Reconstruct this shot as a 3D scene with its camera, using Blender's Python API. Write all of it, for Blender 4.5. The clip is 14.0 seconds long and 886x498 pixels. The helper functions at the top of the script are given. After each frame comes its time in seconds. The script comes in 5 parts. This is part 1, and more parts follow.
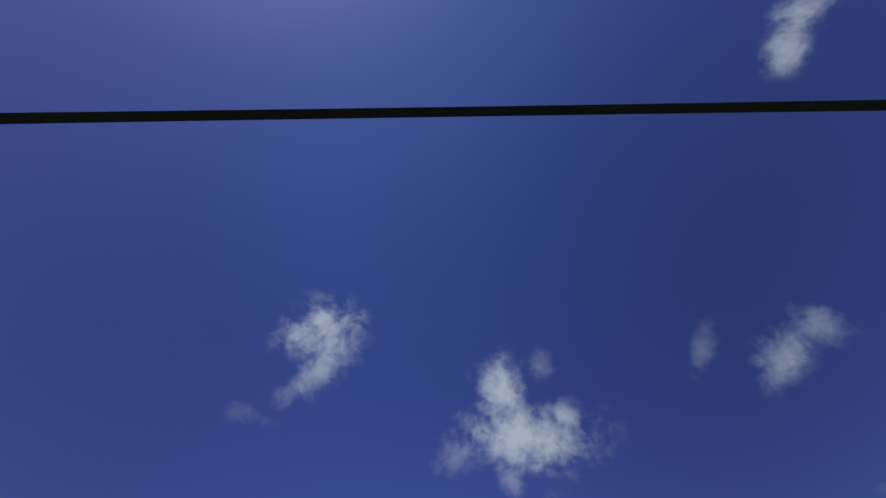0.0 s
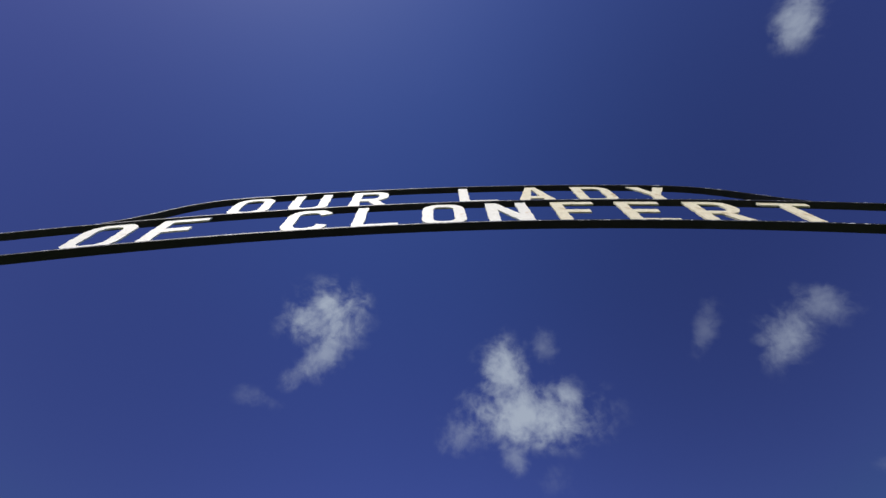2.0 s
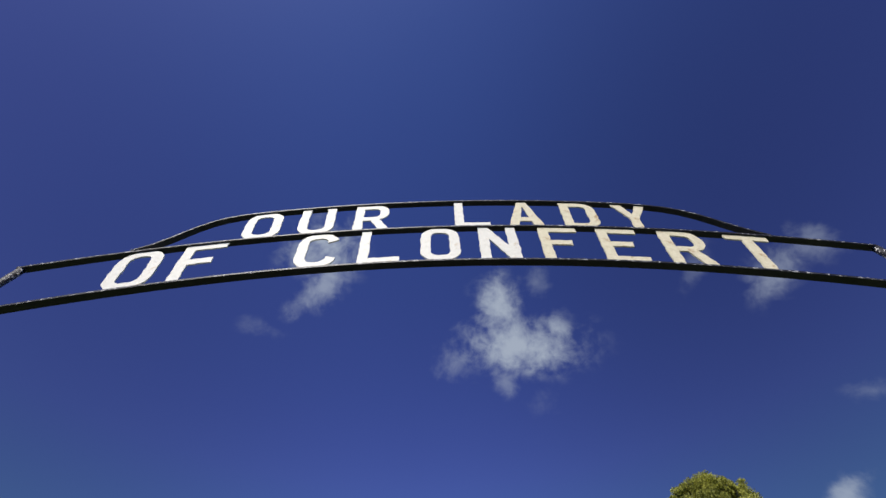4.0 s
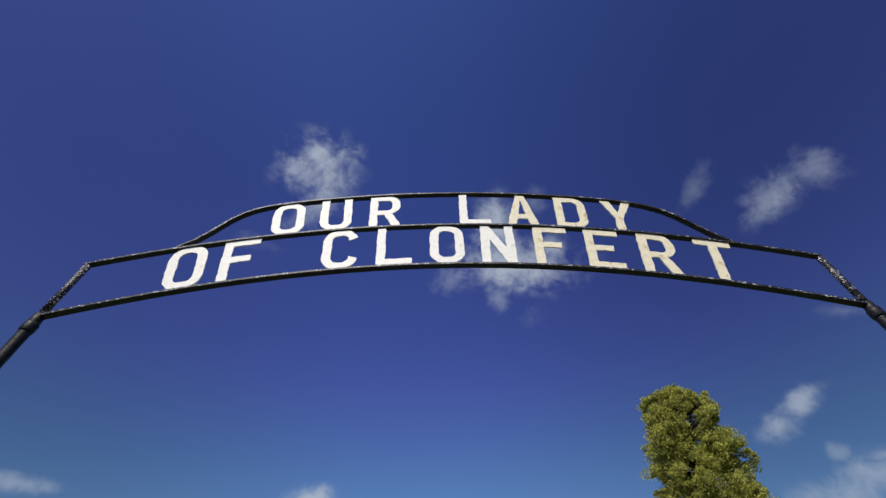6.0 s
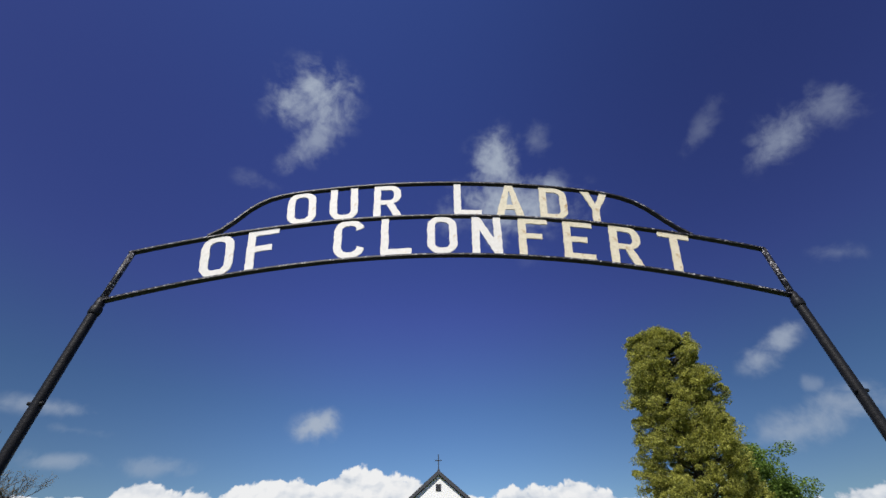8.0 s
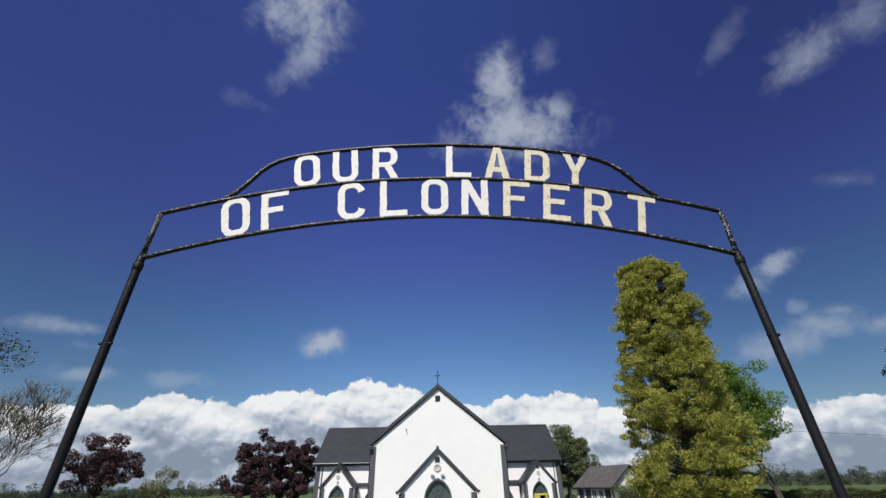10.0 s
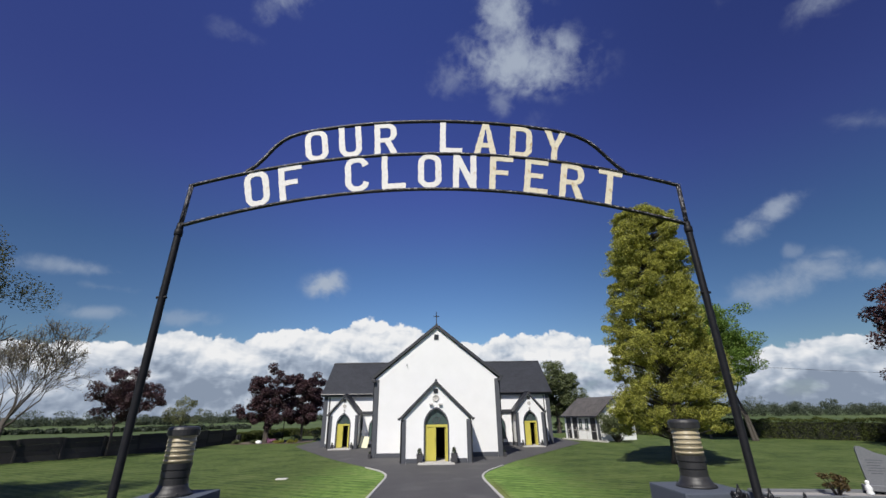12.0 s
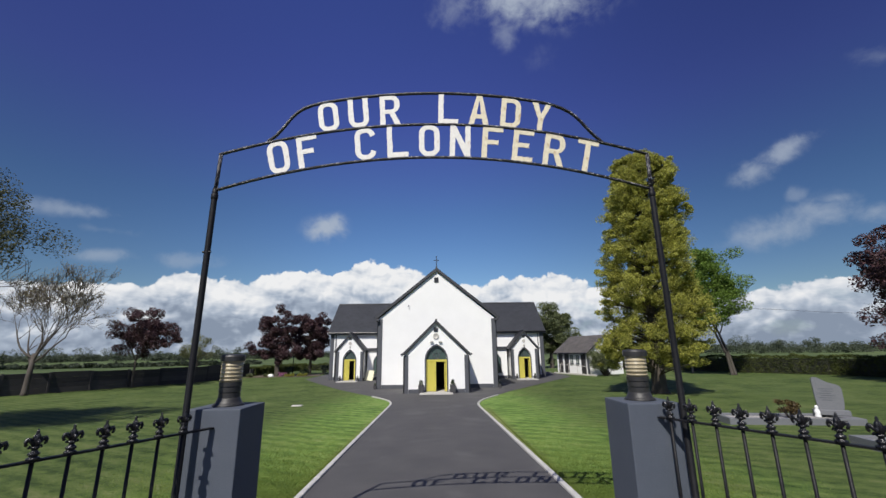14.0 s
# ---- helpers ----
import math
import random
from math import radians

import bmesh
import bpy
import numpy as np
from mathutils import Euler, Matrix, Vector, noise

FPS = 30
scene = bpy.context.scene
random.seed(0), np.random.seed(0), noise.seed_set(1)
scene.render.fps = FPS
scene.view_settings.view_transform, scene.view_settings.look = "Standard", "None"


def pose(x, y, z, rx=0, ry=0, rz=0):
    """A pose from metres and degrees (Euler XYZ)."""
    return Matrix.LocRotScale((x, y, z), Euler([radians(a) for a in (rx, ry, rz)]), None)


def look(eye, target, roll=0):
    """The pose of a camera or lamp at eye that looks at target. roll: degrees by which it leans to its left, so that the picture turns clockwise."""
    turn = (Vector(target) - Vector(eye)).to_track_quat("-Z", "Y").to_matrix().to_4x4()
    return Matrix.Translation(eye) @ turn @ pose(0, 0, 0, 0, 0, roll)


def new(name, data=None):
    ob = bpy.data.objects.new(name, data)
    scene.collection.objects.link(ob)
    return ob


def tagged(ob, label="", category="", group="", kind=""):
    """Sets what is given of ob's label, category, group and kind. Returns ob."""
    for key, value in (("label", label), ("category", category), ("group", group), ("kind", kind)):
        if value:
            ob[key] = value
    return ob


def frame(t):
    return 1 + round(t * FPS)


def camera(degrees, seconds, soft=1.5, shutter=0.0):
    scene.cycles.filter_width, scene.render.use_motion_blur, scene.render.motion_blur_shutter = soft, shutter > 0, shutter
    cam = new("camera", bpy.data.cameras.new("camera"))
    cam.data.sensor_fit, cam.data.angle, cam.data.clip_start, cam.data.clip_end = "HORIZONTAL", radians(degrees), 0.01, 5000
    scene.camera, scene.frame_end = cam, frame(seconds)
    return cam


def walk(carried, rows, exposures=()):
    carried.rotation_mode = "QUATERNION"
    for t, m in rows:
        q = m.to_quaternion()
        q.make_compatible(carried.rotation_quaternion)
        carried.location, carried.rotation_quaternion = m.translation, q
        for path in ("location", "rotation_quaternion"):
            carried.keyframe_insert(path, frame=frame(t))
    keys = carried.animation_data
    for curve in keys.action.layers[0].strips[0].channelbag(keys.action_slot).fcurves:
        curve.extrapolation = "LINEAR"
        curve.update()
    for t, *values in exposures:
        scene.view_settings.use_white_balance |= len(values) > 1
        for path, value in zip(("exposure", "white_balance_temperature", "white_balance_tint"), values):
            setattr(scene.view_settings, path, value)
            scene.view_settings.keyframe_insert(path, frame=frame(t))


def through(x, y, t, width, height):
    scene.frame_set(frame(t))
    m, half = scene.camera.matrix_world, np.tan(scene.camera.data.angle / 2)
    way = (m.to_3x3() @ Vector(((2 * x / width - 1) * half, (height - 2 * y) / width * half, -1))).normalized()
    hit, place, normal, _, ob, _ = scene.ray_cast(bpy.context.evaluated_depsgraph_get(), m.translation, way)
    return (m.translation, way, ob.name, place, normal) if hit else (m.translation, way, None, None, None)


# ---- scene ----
cam = camera(94.8, 14.0)
PATH = [
    (0, (-0.066, 0.006, 2.206), (-0.027, 0.637, 4.103), -4.6),
    (0.5, (-0.044, -0.151, 2.16), (-0.004, 0.412, 4.078), -4.4),
    (1, (-0.061, -0.305, 2.222), (-0.029, 0.266, 4.139), -4.2),
    (1.5, (-0.072, -0.459, 2.169), (-0.045, 0.169, 4.068), -4.2),
    (2, (-0.07, -0.59, 2.206), (-0.047, 0.118, 4.076), -3.7),
    (2.5, (-0.066, -0.723, 2.186), (-0.043, 0.076, 4.019), -3.5),
    (3, (-0.053, -0.868, 2.192), (-0.034, 0.003, 3.992), -3.0),
    (3.5, (-0.054, -1.001, 2.203), (-0.025, -0.081, 3.979), -3.3),
    (5.8, (-0.097, -1.711, 2.196), (-0.063, -0.414, 3.718), -2.2),
    (6, (-0.111, -1.762, 2.201), (-0.074, -0.446, 3.707), -2.0),
    (6.5, (-0.102, -1.874, 2.206), (-0.068, -0.5, 3.659), -1.8),
    (7, (-0.115, -1.976, 2.199), (-0.079, -0.548, 3.598), -1.7),
    (9.3, (-0.044, -2.628, 2.148), (-0.006, -0.971, 3.268), -1.2),
    (9.5, (-0.042, -2.644, 2.15), (-0.007, -0.964, 3.235), -1.2),
    (10, (-0.028, -2.776, 2.145), (0.006, -1.045, 3.146), -1.1),
    (10.5, (-0.025, -2.903, 2.126), (0.009, -1.14, 3.071), -1.0),
    (11, (-0.018, -3.059, 2.109), (0.015, -1.266, 2.994), -1.0),
    (11.5, (-0.007, -3.207, 2.1), (0.026, -1.386, 2.927), -0.9),
    (12, (0.023, -3.381, 2.078), (0.056, -1.527, 2.828), -0.8),
    (12.5, (0.046, -3.546, 2.067), (0.079, -1.662, 2.738), -0.7),
    (13, (0.059, -3.718, 2.048), (0.089, -1.81, 2.648), -0.7),
    (13.5, (0.045, -3.875, 2.033), (0.074, -1.949, 2.57), -0.7),
    (14, (0.038, -4.06, 2.015), (0.068, -2.121, 2.501), -0.7),
]
walk(cam, [(t, look(eye, target, roll)) for t, eye, target, roll in PATH], [(0, 0.3), (14, 0.3)])

# ---------------------------------------------------------------- world, sun
SUN = Vector((-0.258, -0.594, 0.763)).normalized()          # towards the sun
SUN_ELEV = math.asin(SUN.z)
SUN_ROT = math.atan2(SUN.x, SUN.y)

sun = new("sun", bpy.data.lights.new("sun", "SUN"))
sun.data.energy, sun.data.angle, sun.data.color = 4.2, radians(0.53), (1.0, 0.955, 0.88)
sun.matrix_world = look(SUN * 60, (0, 0, 0))

world = bpy.data.worlds.new("sky")
scene.world = world
world.use_nodes = True
WT = world.node_tree
WT.nodes.clear()


class Nodes:
    """Short hand for building a node tree."""

    def __init__(self, tree):
        self.t = tree

    def add(self, kind, **props):
        n = self.t.nodes.new(kind)
        for k, v in props.items():
            setattr(n, k, v)
        return n

    def put(self, sock, v):
        if isinstance(v, bpy.types.NodeSocket):
            self.t.links.new(v, sock)
        elif v is not None:
            sock.default_value = v

    def math(self, op, a, b=None, c=None, clamp=False):
        n = self.add("ShaderNodeMath", operation=op, use_clamp=clamp)
        for i, v in enumerate((a, b, c)):
            self.put(n.inputs[i], v)
        return n.outputs[0]

    def vec(self, op, a, b=None):
        n = self.add("ShaderNodeVectorMath", operation=op)
        self.put(n.inputs[0], a)
        if b is not None:
            self.put(n.inputs[3] if op == "SCALE" else n.inputs[1], b)
        return n.outputs["Value"] if op in ("DOT_PRODUCT", "LENGTH", "DISTANCE") else n.outputs["Vector"]

    def noise(self, vector, scale, detail=4.0, rough=0.55, distortion=0.0):
        n = self.add("ShaderNodeTexNoise")
        self.put(n.inputs["Vector"], vector)
        n.inputs["Scale"].default_value = scale
        n.inputs["Detail"].default_value = detail
        n.inputs["Roughness"].default_value = rough
        n.inputs["Distortion"].default_value = distortion
        return n.outputs[0]

    def ramp(self, fac, *stops):
        n = self.add("ShaderNodeValToRGB")
        self.put(n.inputs[0], fac)
        els = n.color_ramp.elements
        while len(els) < len(stops):
            els.new(0.5)
        for e, (p, c) in zip(els, stops):
            e.position = p
            e.color = (*c, 1) if len(c) == 3 else c
        return n.outputs[0]

    def smooth(self, v, lo, hi):
        n = self.add("ShaderNodeMapRange", interpolation_type="SMOOTHSTEP")
        self.put(n.inputs[0], v)
        n.inputs[1].default_value, n.inputs[2].default_value = lo, hi
        return n.outputs[0]

    def mix(self, fac, a, b, blend="MIX"):
        n = self.add("ShaderNodeMix", data_type="RGBA", blend_type=blend)
        self.put(n.inputs[0], fac)
        for s, v in ((n.inputs[6], a), (n.inputs[7], b)):
            self.put(s, (*v, 1) if isinstance(v, tuple) and len(v) == 3 else v)
        return n.outputs[2]


def direction(az, el):
    """Unit vector: azimuth in degrees clockwise from +y, elevation in degrees."""
    a, e = radians(az), radians(el)
    return Vector((math.sin(a) * math.cos(e), math.cos(a) * math.cos(e), math.sin(e)))


# Fair-weather wisps: azimuth, elevation, half width, half height (degrees), lean (degrees), density.
WISPS = [
    (-28.9, 57.1, 4.3, 3.5, 33, 1.0),
    (-26.4, 52.5, 3.7, 2.1, 60, 0.8),
    (-28.9, 49.2, 2.6, 1.3, 56, 0.6),
    (-33.8, 44.8, 2.5, 1.0, 4, 0.38),
    (13.0, 51.1, 2.9, 3.6, -12, 1.0),
    (15.8, 45.7, 7.1, 3.2, -13, 1.0),
    (11.5, 41.2, 1.8, 1.5, -9, 0.6),
    (23.2, 52.8, 1.6, 2.0, -20, 0.5),
    (23.5, 45.9, 2.55, 2.16, -19, 0.7),
    (3.7, 44.7, 2.8, 1.9, 26, 0.6),
    (49.4, 44.8, 1.2, 3.5, -56, 0.42),
    (56.6, 39.7, 2.0, 3.4, -71, 0.72),
    (61.7, 39.1, 2.3, 1.8, -21, 0.6),
    (103.9, 49.7, 2.1, 1.8, -74, 0.9),
    (98.8, 50.8, 1.8, 1.9, -102, 0.85),
    (-15.7, 16.6, 2.3, 1.6, 16, 1.0),
    (43.4, 20.6, 3.2, 1.0, 14, 0.85),
    (40.6, 19.2, 1.9, 1.3, 10, 0.8),
    (41.0, 12.4, 3.2, 1.6, 6, 0.75),
    (45.5, 13.5, 3.2, 1.3, -2, 0.75),
    (49.0, 12.7, 1.8, 1.0, -12, 0.7),
    (-43.2, 14.9, 4.2, 0.8, 4, 0.7),
    (-39.8, 10.6, 3.0, 0.7, 3, 0.7),
    (-31.6, 10.9, 3.6, 0.9, 4, 0.6),
    (37.2, 12.0, 2.0, 0.9, 24, 0.35),
    (-40.2, 13.3, 2.6, 0.5, 2, 0.5),
    (52.5, 26.5, 1.9, 0.9, -25, 0.5),
    (16.3, 37.9, 2.1, 2.0, -10, 0.3),
    (43.6, 15.8, 0.9, 0.8, -15, 0.55),
    (46.6, 14.7, 2.4, 0.8, -6, 0.5),
]
# Upper edge of the cumulus bank over the horizon: azimuth, elevation in degrees.
BANK_TOP = [
    (-42.3, 7.9), (-40.4, 7.5), (-38.6, 8.0), (-35.5, 8.0), (-33.5, 9.2), (-31.3, 9.8), (-27.6, 9.7), (-25.0, 9.5),
    (-22.3, 9.9), (-20.4, 11.2), (-18.6, 11.6), (-16.7, 11.2), (-14.5, 10.9), (-12.9, 12.1), (-10.7, 12.6), (-7.5, 12.1),
    (-4.3, 11.1), (-1.9, 11.1), (1.3, 9.8), (4.5, 8.9), (7.3, 8.9), (8.9, 10.1), (11.7, 10.3), (14.3, 9.7),
    (16.7, 10.2), (19.9, 9.4), (22.0, 8.7), (29.8, 7.6), (36.5, 6.0), (38.1, 6.6), (43.0, 7.0),
]
wn = Nodes(WT)
wdir = wn.vec("NORMALIZE", wn.add("ShaderNodeTexCoord").outputs["Generated"])


def blob(az, el, rx, ry, lean):
    """1 in the middle of an ellipse on the sky, 0 on its rim, falling on below that."""
    d = direction(az, el)
    right = d.cross(Vector((0, 0, 1))).normalized()
    up = right.cross(d).normalized()
    c, s = math.cos(radians(lean)), math.sin(radians(lean))
    u, v = right * c + up * s, up * c - right * s
    a = wn.vec("DOT_PRODUCT", wdir, tuple(u / math.sin(radians(rx))))
    b = wn.vec("DOT_PRODUCT", wdir, tuple(v / math.sin(radians(ry))))
    r = wn.math("SQRT", wn.math("ADD", wn.math("MULTIPLY", a, a), wn.math("MULTIPLY", b, b)))
    behind = wn.math("LESS_THAN", wn.vec("DOT_PRODUCT", wdir, tuple(d)), 0.0)
    return wn.math("SUBTRACT", wn.math("SUBTRACT", 1.0, r), wn.math("MULTIPLY", behind, 50.0))


sep = wn.add("ShaderNodeSeparateXYZ")
wn.put(sep.inputs[0], wdir)
height = sep.outputs["Z"]

warp = wn.add("ShaderNodeTexNoise")
wn.put(warp.inputs["Vector"], wdir)
warp.inputs["Scale"].default_value, warp.inputs["Detail"].default_value = 9.0, 3.0
warped = wn.vec("ADD", wdir, wn.vec("SCALE", wn.vec("SUBTRACT", warp.outputs["Color"], (0.5, 0.5, 0.5)), 0.06))

fine = wn.math("ADD", wn.math("MULTIPLY", wn.noise(warped, 15.0, 6.0, 0.58), 0.74), wn.math("MULTIPLY", wn.noise(warped, 44.0, 5.0, 0.55), 0.26))
field = veil = None
for az, el, rx, ry, lean, dens in WISPS:
    b = wn.math("MAXIMUM", blob(az, el, rx * 1.2, ry * 1.25, lean), -1.0)
    v = wn.math("MULTIPLY", wn.smooth(b, -0.6, 0.45), dens ** 1.7)
    b = wn.math("ADD", b, 0.55 * (dens - 0.7))
    field = b if field is None else wn.math("MAXIMUM", field, b)
    veil = v if veil is None else wn.math("MAXIMUM", veil, v)
wisp = wn.smooth(wn.math("ADD", field, wn.math("MULTIPLY", wn.math("SUBTRACT", fine, 0.5), 3.9)), -0.25, 1.30)
wisp = wn.math("MULTIPLY", wisp, veil)

# the bank: rounded, billowing heads with a hard upper edge above flat grey bases
swirl = wn.add("ShaderNodeTexNoise")
wn.put(swirl.inputs["Vector"], wdir)
swirl.inputs["Scale"].default_value, swirl.inputs["Detail"].default_value = 22.0, 3.0
billow_at = wn.vec("ADD", wdir, wn.vec("SCALE", wn.vec("SUBTRACT", swirl.outputs["Color"], (0.5, 0.5, 0.5)), 0.03))


def billow(at):
    """Heaped round heads at three sizes, about 0 on average."""
    total = None
    for scale, amount in ((15.0, 1.0), (36.0, 0.5), (85.0, 0.22)):
        v = wn.add("ShaderNodeTexVoronoi", feature="SMOOTH_F1")
        wn.put(v.inputs["Vector"], at)
        v.inputs["Scale"].default_value, v.inputs["Smoothness"].default_value = scale, 0.25
        h = wn.math("MULTIPLY", wn.math("SUBTRACT", 0.42, v.outputs["Distance"]), amount)
        total = h if total is None else wn.math("ADD", total, h)
    return total


heads = billow(billow_at)
azim = wn.math("MULTIPLY", wn.math("ARCTAN2", sep.outputs["X"], sep.outputs["Y"]), 180.0 / math.pi)
edge_line = wn.add("ShaderNodeValToRGB")
wn.put(edge_line.inputs[0], wn.math("DIVIDE", wn.math("ADD", azim, 60.0), 120.0))
els = edge_line.color_ramp.elements
while len(els) < len(BANK_TOP):
    els.new(0.5)
for e, (az, el) in zip(els, BANK_TOP):
    e.position = (az + 60.0) / 120.0
    e.color = (el / 20.0,) * 3 + (1,)
elev = wn.math("MULTIPLY", wn.math("ARCSINE", height), 180.0 / math.pi)
gap = wn.math("SUBTRACT", wn.math("MULTIPLY", edge_line.outputs[0], 20.0), elev)          # degrees below the edge
shape = wn.math("ADD", gap, wn.math("MULTIPLY", heads, 1.75))
bank_mask = wn.smooth(wn.math("ADD", shape, wn.math("MULTIPLY", wn.math("SUBTRACT", wn.noise(wdir, 120.0, 4.0, 0.6), 0.5), 0.7)), -0.05, 0.32)
rift = wn.smooth(wn.noise(wn.vec("MULTIPLY", wdir, (1.0, 1.0, 2.6)), 6.5, 5.0, 0.55), 0.58, 0.72)
bank_mask = wn.math("MULTIPLY", bank_mask, wn.math("SUBTRACT", 1.0, wn.math("MULTIPLY", rift, 0.25)))
relief = wn.math("SUBTRACT", heads, billow(wn.vec("ADD", billow_at, (-0.006, -0.002, 0.013))))
under = wn.math("SUBTRACT", 1.0, wn.smooth(gap, 0.4, 6.8))
under = wn.math("SUBTRACT", under, wn.math("MULTIPLY", wn.smooth(wn.math("ABSOLUTE", azim), 14.0, 34.0), 0.34))
tone = wn.math("ADD", wn.math("ADD", wn.math("MULTIPLY", under, 0.62), 0.36), wn.math("MULTIPLY", relief, 0.65))
tone = wn.math("SUBTRACT", tone, wn.math("MULTIPLY", wn.smooth(azim, 20.0, 36.0), 0.14))
layers = wn.noise(wn.vec("MULTIPLY", warped, (1.0, 1.0, 3.2)), 10.0, 6.0, 0.56)
tone = wn.math("ADD", tone, wn.math("MULTIPLY", wn.math("SUBTRACT", layers, 0.5), 1.5))
bank_col = wn.ramp(tone, (0.08, (0.27, 0.33, 0.43)), (0.38, (0.45, 0.52, 0.63)), (0.66, (0.74, 0.78, 0.84)), (0.95, (0.95, 0.955, 0.965)))

sky = wn.add("ShaderNodeTexSky", sky_type="NISHITA", sun_disc=False, sun_elevation=SUN_ELEV, sun_rotation=SUN_ROT,
             altitude=0.0, air_density=1.05, dust_density=0.35, ozone_density=1.7)
hsv = wn.add("ShaderNodeHueSaturation")
hsv.inputs["Saturation"].default_value, hsv.inputs["Value"].default_value = 1.27, 1.0
wn.put(hsv.inputs["Hue"], wn.math("ADD", 0.515, wn.math("MULTIPLY", wn.smooth(height, 0.2, 0.6), 0.014)))
wn.put(hsv.inputs["Color"], sky.outputs[0])
# clear-air blue: violet high up, cleaner blue low down
tint = wn.ramp(height, (0.12, (0.88, 1.0, 1.05)), (0.32, (0.93, 1.02, 1.03)), (0.50, (1.13, 0.98, 1.14)), (0.75, (1.09, 0.98, 1.06)), (1.0, (0.97, 1.02, 0.98)))
blue = wn.mix(1.0, hsv.outputs[0], tint, "MULTIPLY")
# edge falloff of the lens painted into the sky: lighter ahead, dimmer to both sides
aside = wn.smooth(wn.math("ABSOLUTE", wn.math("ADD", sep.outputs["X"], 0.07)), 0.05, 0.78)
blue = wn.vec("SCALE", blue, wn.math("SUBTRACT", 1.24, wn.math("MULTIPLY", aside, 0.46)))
bg_sky = wn.add("ShaderNodeBackground")
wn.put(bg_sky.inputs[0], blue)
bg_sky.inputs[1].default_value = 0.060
bg_bank = wn.add("ShaderNodeBackground")
wn.put(bg_bank.inputs[0], bank_col)
bg_bank.inputs[1].default_value = 0.73
bg_wisp = wn.add("ShaderNodeBackground")
bg_wisp.inputs[0].default_value, bg_wisp.inputs[1].default_value = (0.70, 0.80, 0.95, 1), 0.48
m1 = wn.add("ShaderNodeMixShader")
wn.put(m1.inputs[0], wn.math("MULTIPLY", wisp, 0.86))
wn.put(m1.inputs[1], bg_sky.outputs[0])
wn.put(m1.inputs[2], bg_wisp.outputs[0])
m2 = wn.add("ShaderNodeMixShader")
wn.put(m2.inputs[0], bank_mask)
wn.put(m2.inputs[1], m1.outputs[0])
wn.put(m2.inputs[2], bg_bank.outputs[0])
wout = wn.add("ShaderNodeOutputWorld")
wn.put(wout.inputs[0], m2.outputs[0])

# ---------------------------------------------------------------- materials


def material(name, dark, light, scale=8.0, rough=0.7, metal=0.0, bump=0.15, fine_scale=None, stain=None, per="", gloss=0.5, contrast=0.22, stretch=(1, 1, 1)):
    """A surface between two colours with grain at two scales. stain: a third colour in blotches. per: 'object' or 'island' shifts each piece."""
    m = bpy.data.materials.new(name)
    m.use_nodes = True
    t = m.node_tree
    n = Nodes(t)
    bsdf = t.nodes["Principled BSDF"]
    co = n.add("ShaderNodeTexCoord").outputs["Object"]
    if stretch != (1, 1, 1):
        co = n.vec("MULTIPLY", co, stretch)
    a = n.noise(co, scale, 5.0, 0.6)
    b = n.noise(co, fine_scale or scale * 9, 3.0, 0.6)
    v = n.math("ADD", n.math("MULTIPLY", a, 0.6), n.math("MULTIPLY", b, 0.4))
    if per == "object":
        r = n.add("ShaderNodeObjectInfo").outputs["Random"]
        v = n.math("ADD", v, n.math("MULTIPLY", n.math("SUBTRACT", r, 0.5), 0.5))
    elif per == "island":
        r = n.add("ShaderNodeNewGeometry").outputs["Random Per Island"]
        v = n.math("ADD", v, n.math("MULTIPLY", n.math("SUBTRACT", r, 0.5), 0.75))
    col = n.ramp(v, (0.5 - contrast, dark), (0.5 + contrast, light))
    if stain:
        colour, at, amount = stain
        s = n.smooth(n.noise(co, scale * 0.45, 6.0, 0.65), at, at + 0.13)
        col = n.mix(n.math("MULTIPLY", s, amount), col, colour)
    n.put(bsdf.inputs["Base Color"], col)
    n.put(bsdf.inputs["Roughness"], n.math("ADD", rough - 0.08, n.math("MULTIPLY", a, 0.16), clamp=True))
    bsdf.inputs["Metallic"].default_value = metal
    bsdf.inputs["Specular IOR Level"].default_value = gloss
    if bump:
        bn = n.add("ShaderNodeBump")
        bn.inputs["Strength"].default_value = bump
        bn.inputs["Distance"].default_value = 0.01
        n.put(bn.inputs["Height"], v)
        n.put(bsdf.inputs["Normal"], bn.outputs[0])
    return m


def leaf_material(name, dark, light, through=0.35, rough=0.55, each=0.55):
    """Leaves: a colour of its own for each, some light passing through."""
    m = bpy.data.materials.new(name)
    m.use_nodes = True
    t = m.node_tree
    n = Nodes(t)
    bsdf = t.nodes["Principled BSDF"]
    r = n.add("ShaderNodeNewGeometry").outputs["Random Per Island"]
    co = n.add("ShaderNodeTexCoord").outputs["Object"]
    big = n.noise(co, 0.9, 3.0)
    v = n.math("ADD", n.math("MULTIPLY", r, each), n.math("MULTIPLY", big, 1.0 - each))
    col = n.ramp(v, (0.18, dark), (0.8, light))
    n.put(bsdf.inputs["Base Color"], col)
    bsdf.inputs["Roughness"].default_value = rough
    bsdf.inputs["Specular IOR Level"].default_value = 0.3
    tr = n.add("ShaderNodeBsdfTranslucent")
    n.put(tr.inputs[0], col)
    mx = n.add("ShaderNodeMixShader")
    mx.inputs[0].default_value = through
    out = t.nodes["Material Output"]
    n.put(mx.inputs[1], bsdf.outputs[0])
    n.put(mx.inputs[2], tr.outputs[0])
    n.put(out.inputs[0], mx.outputs[0])
    return m


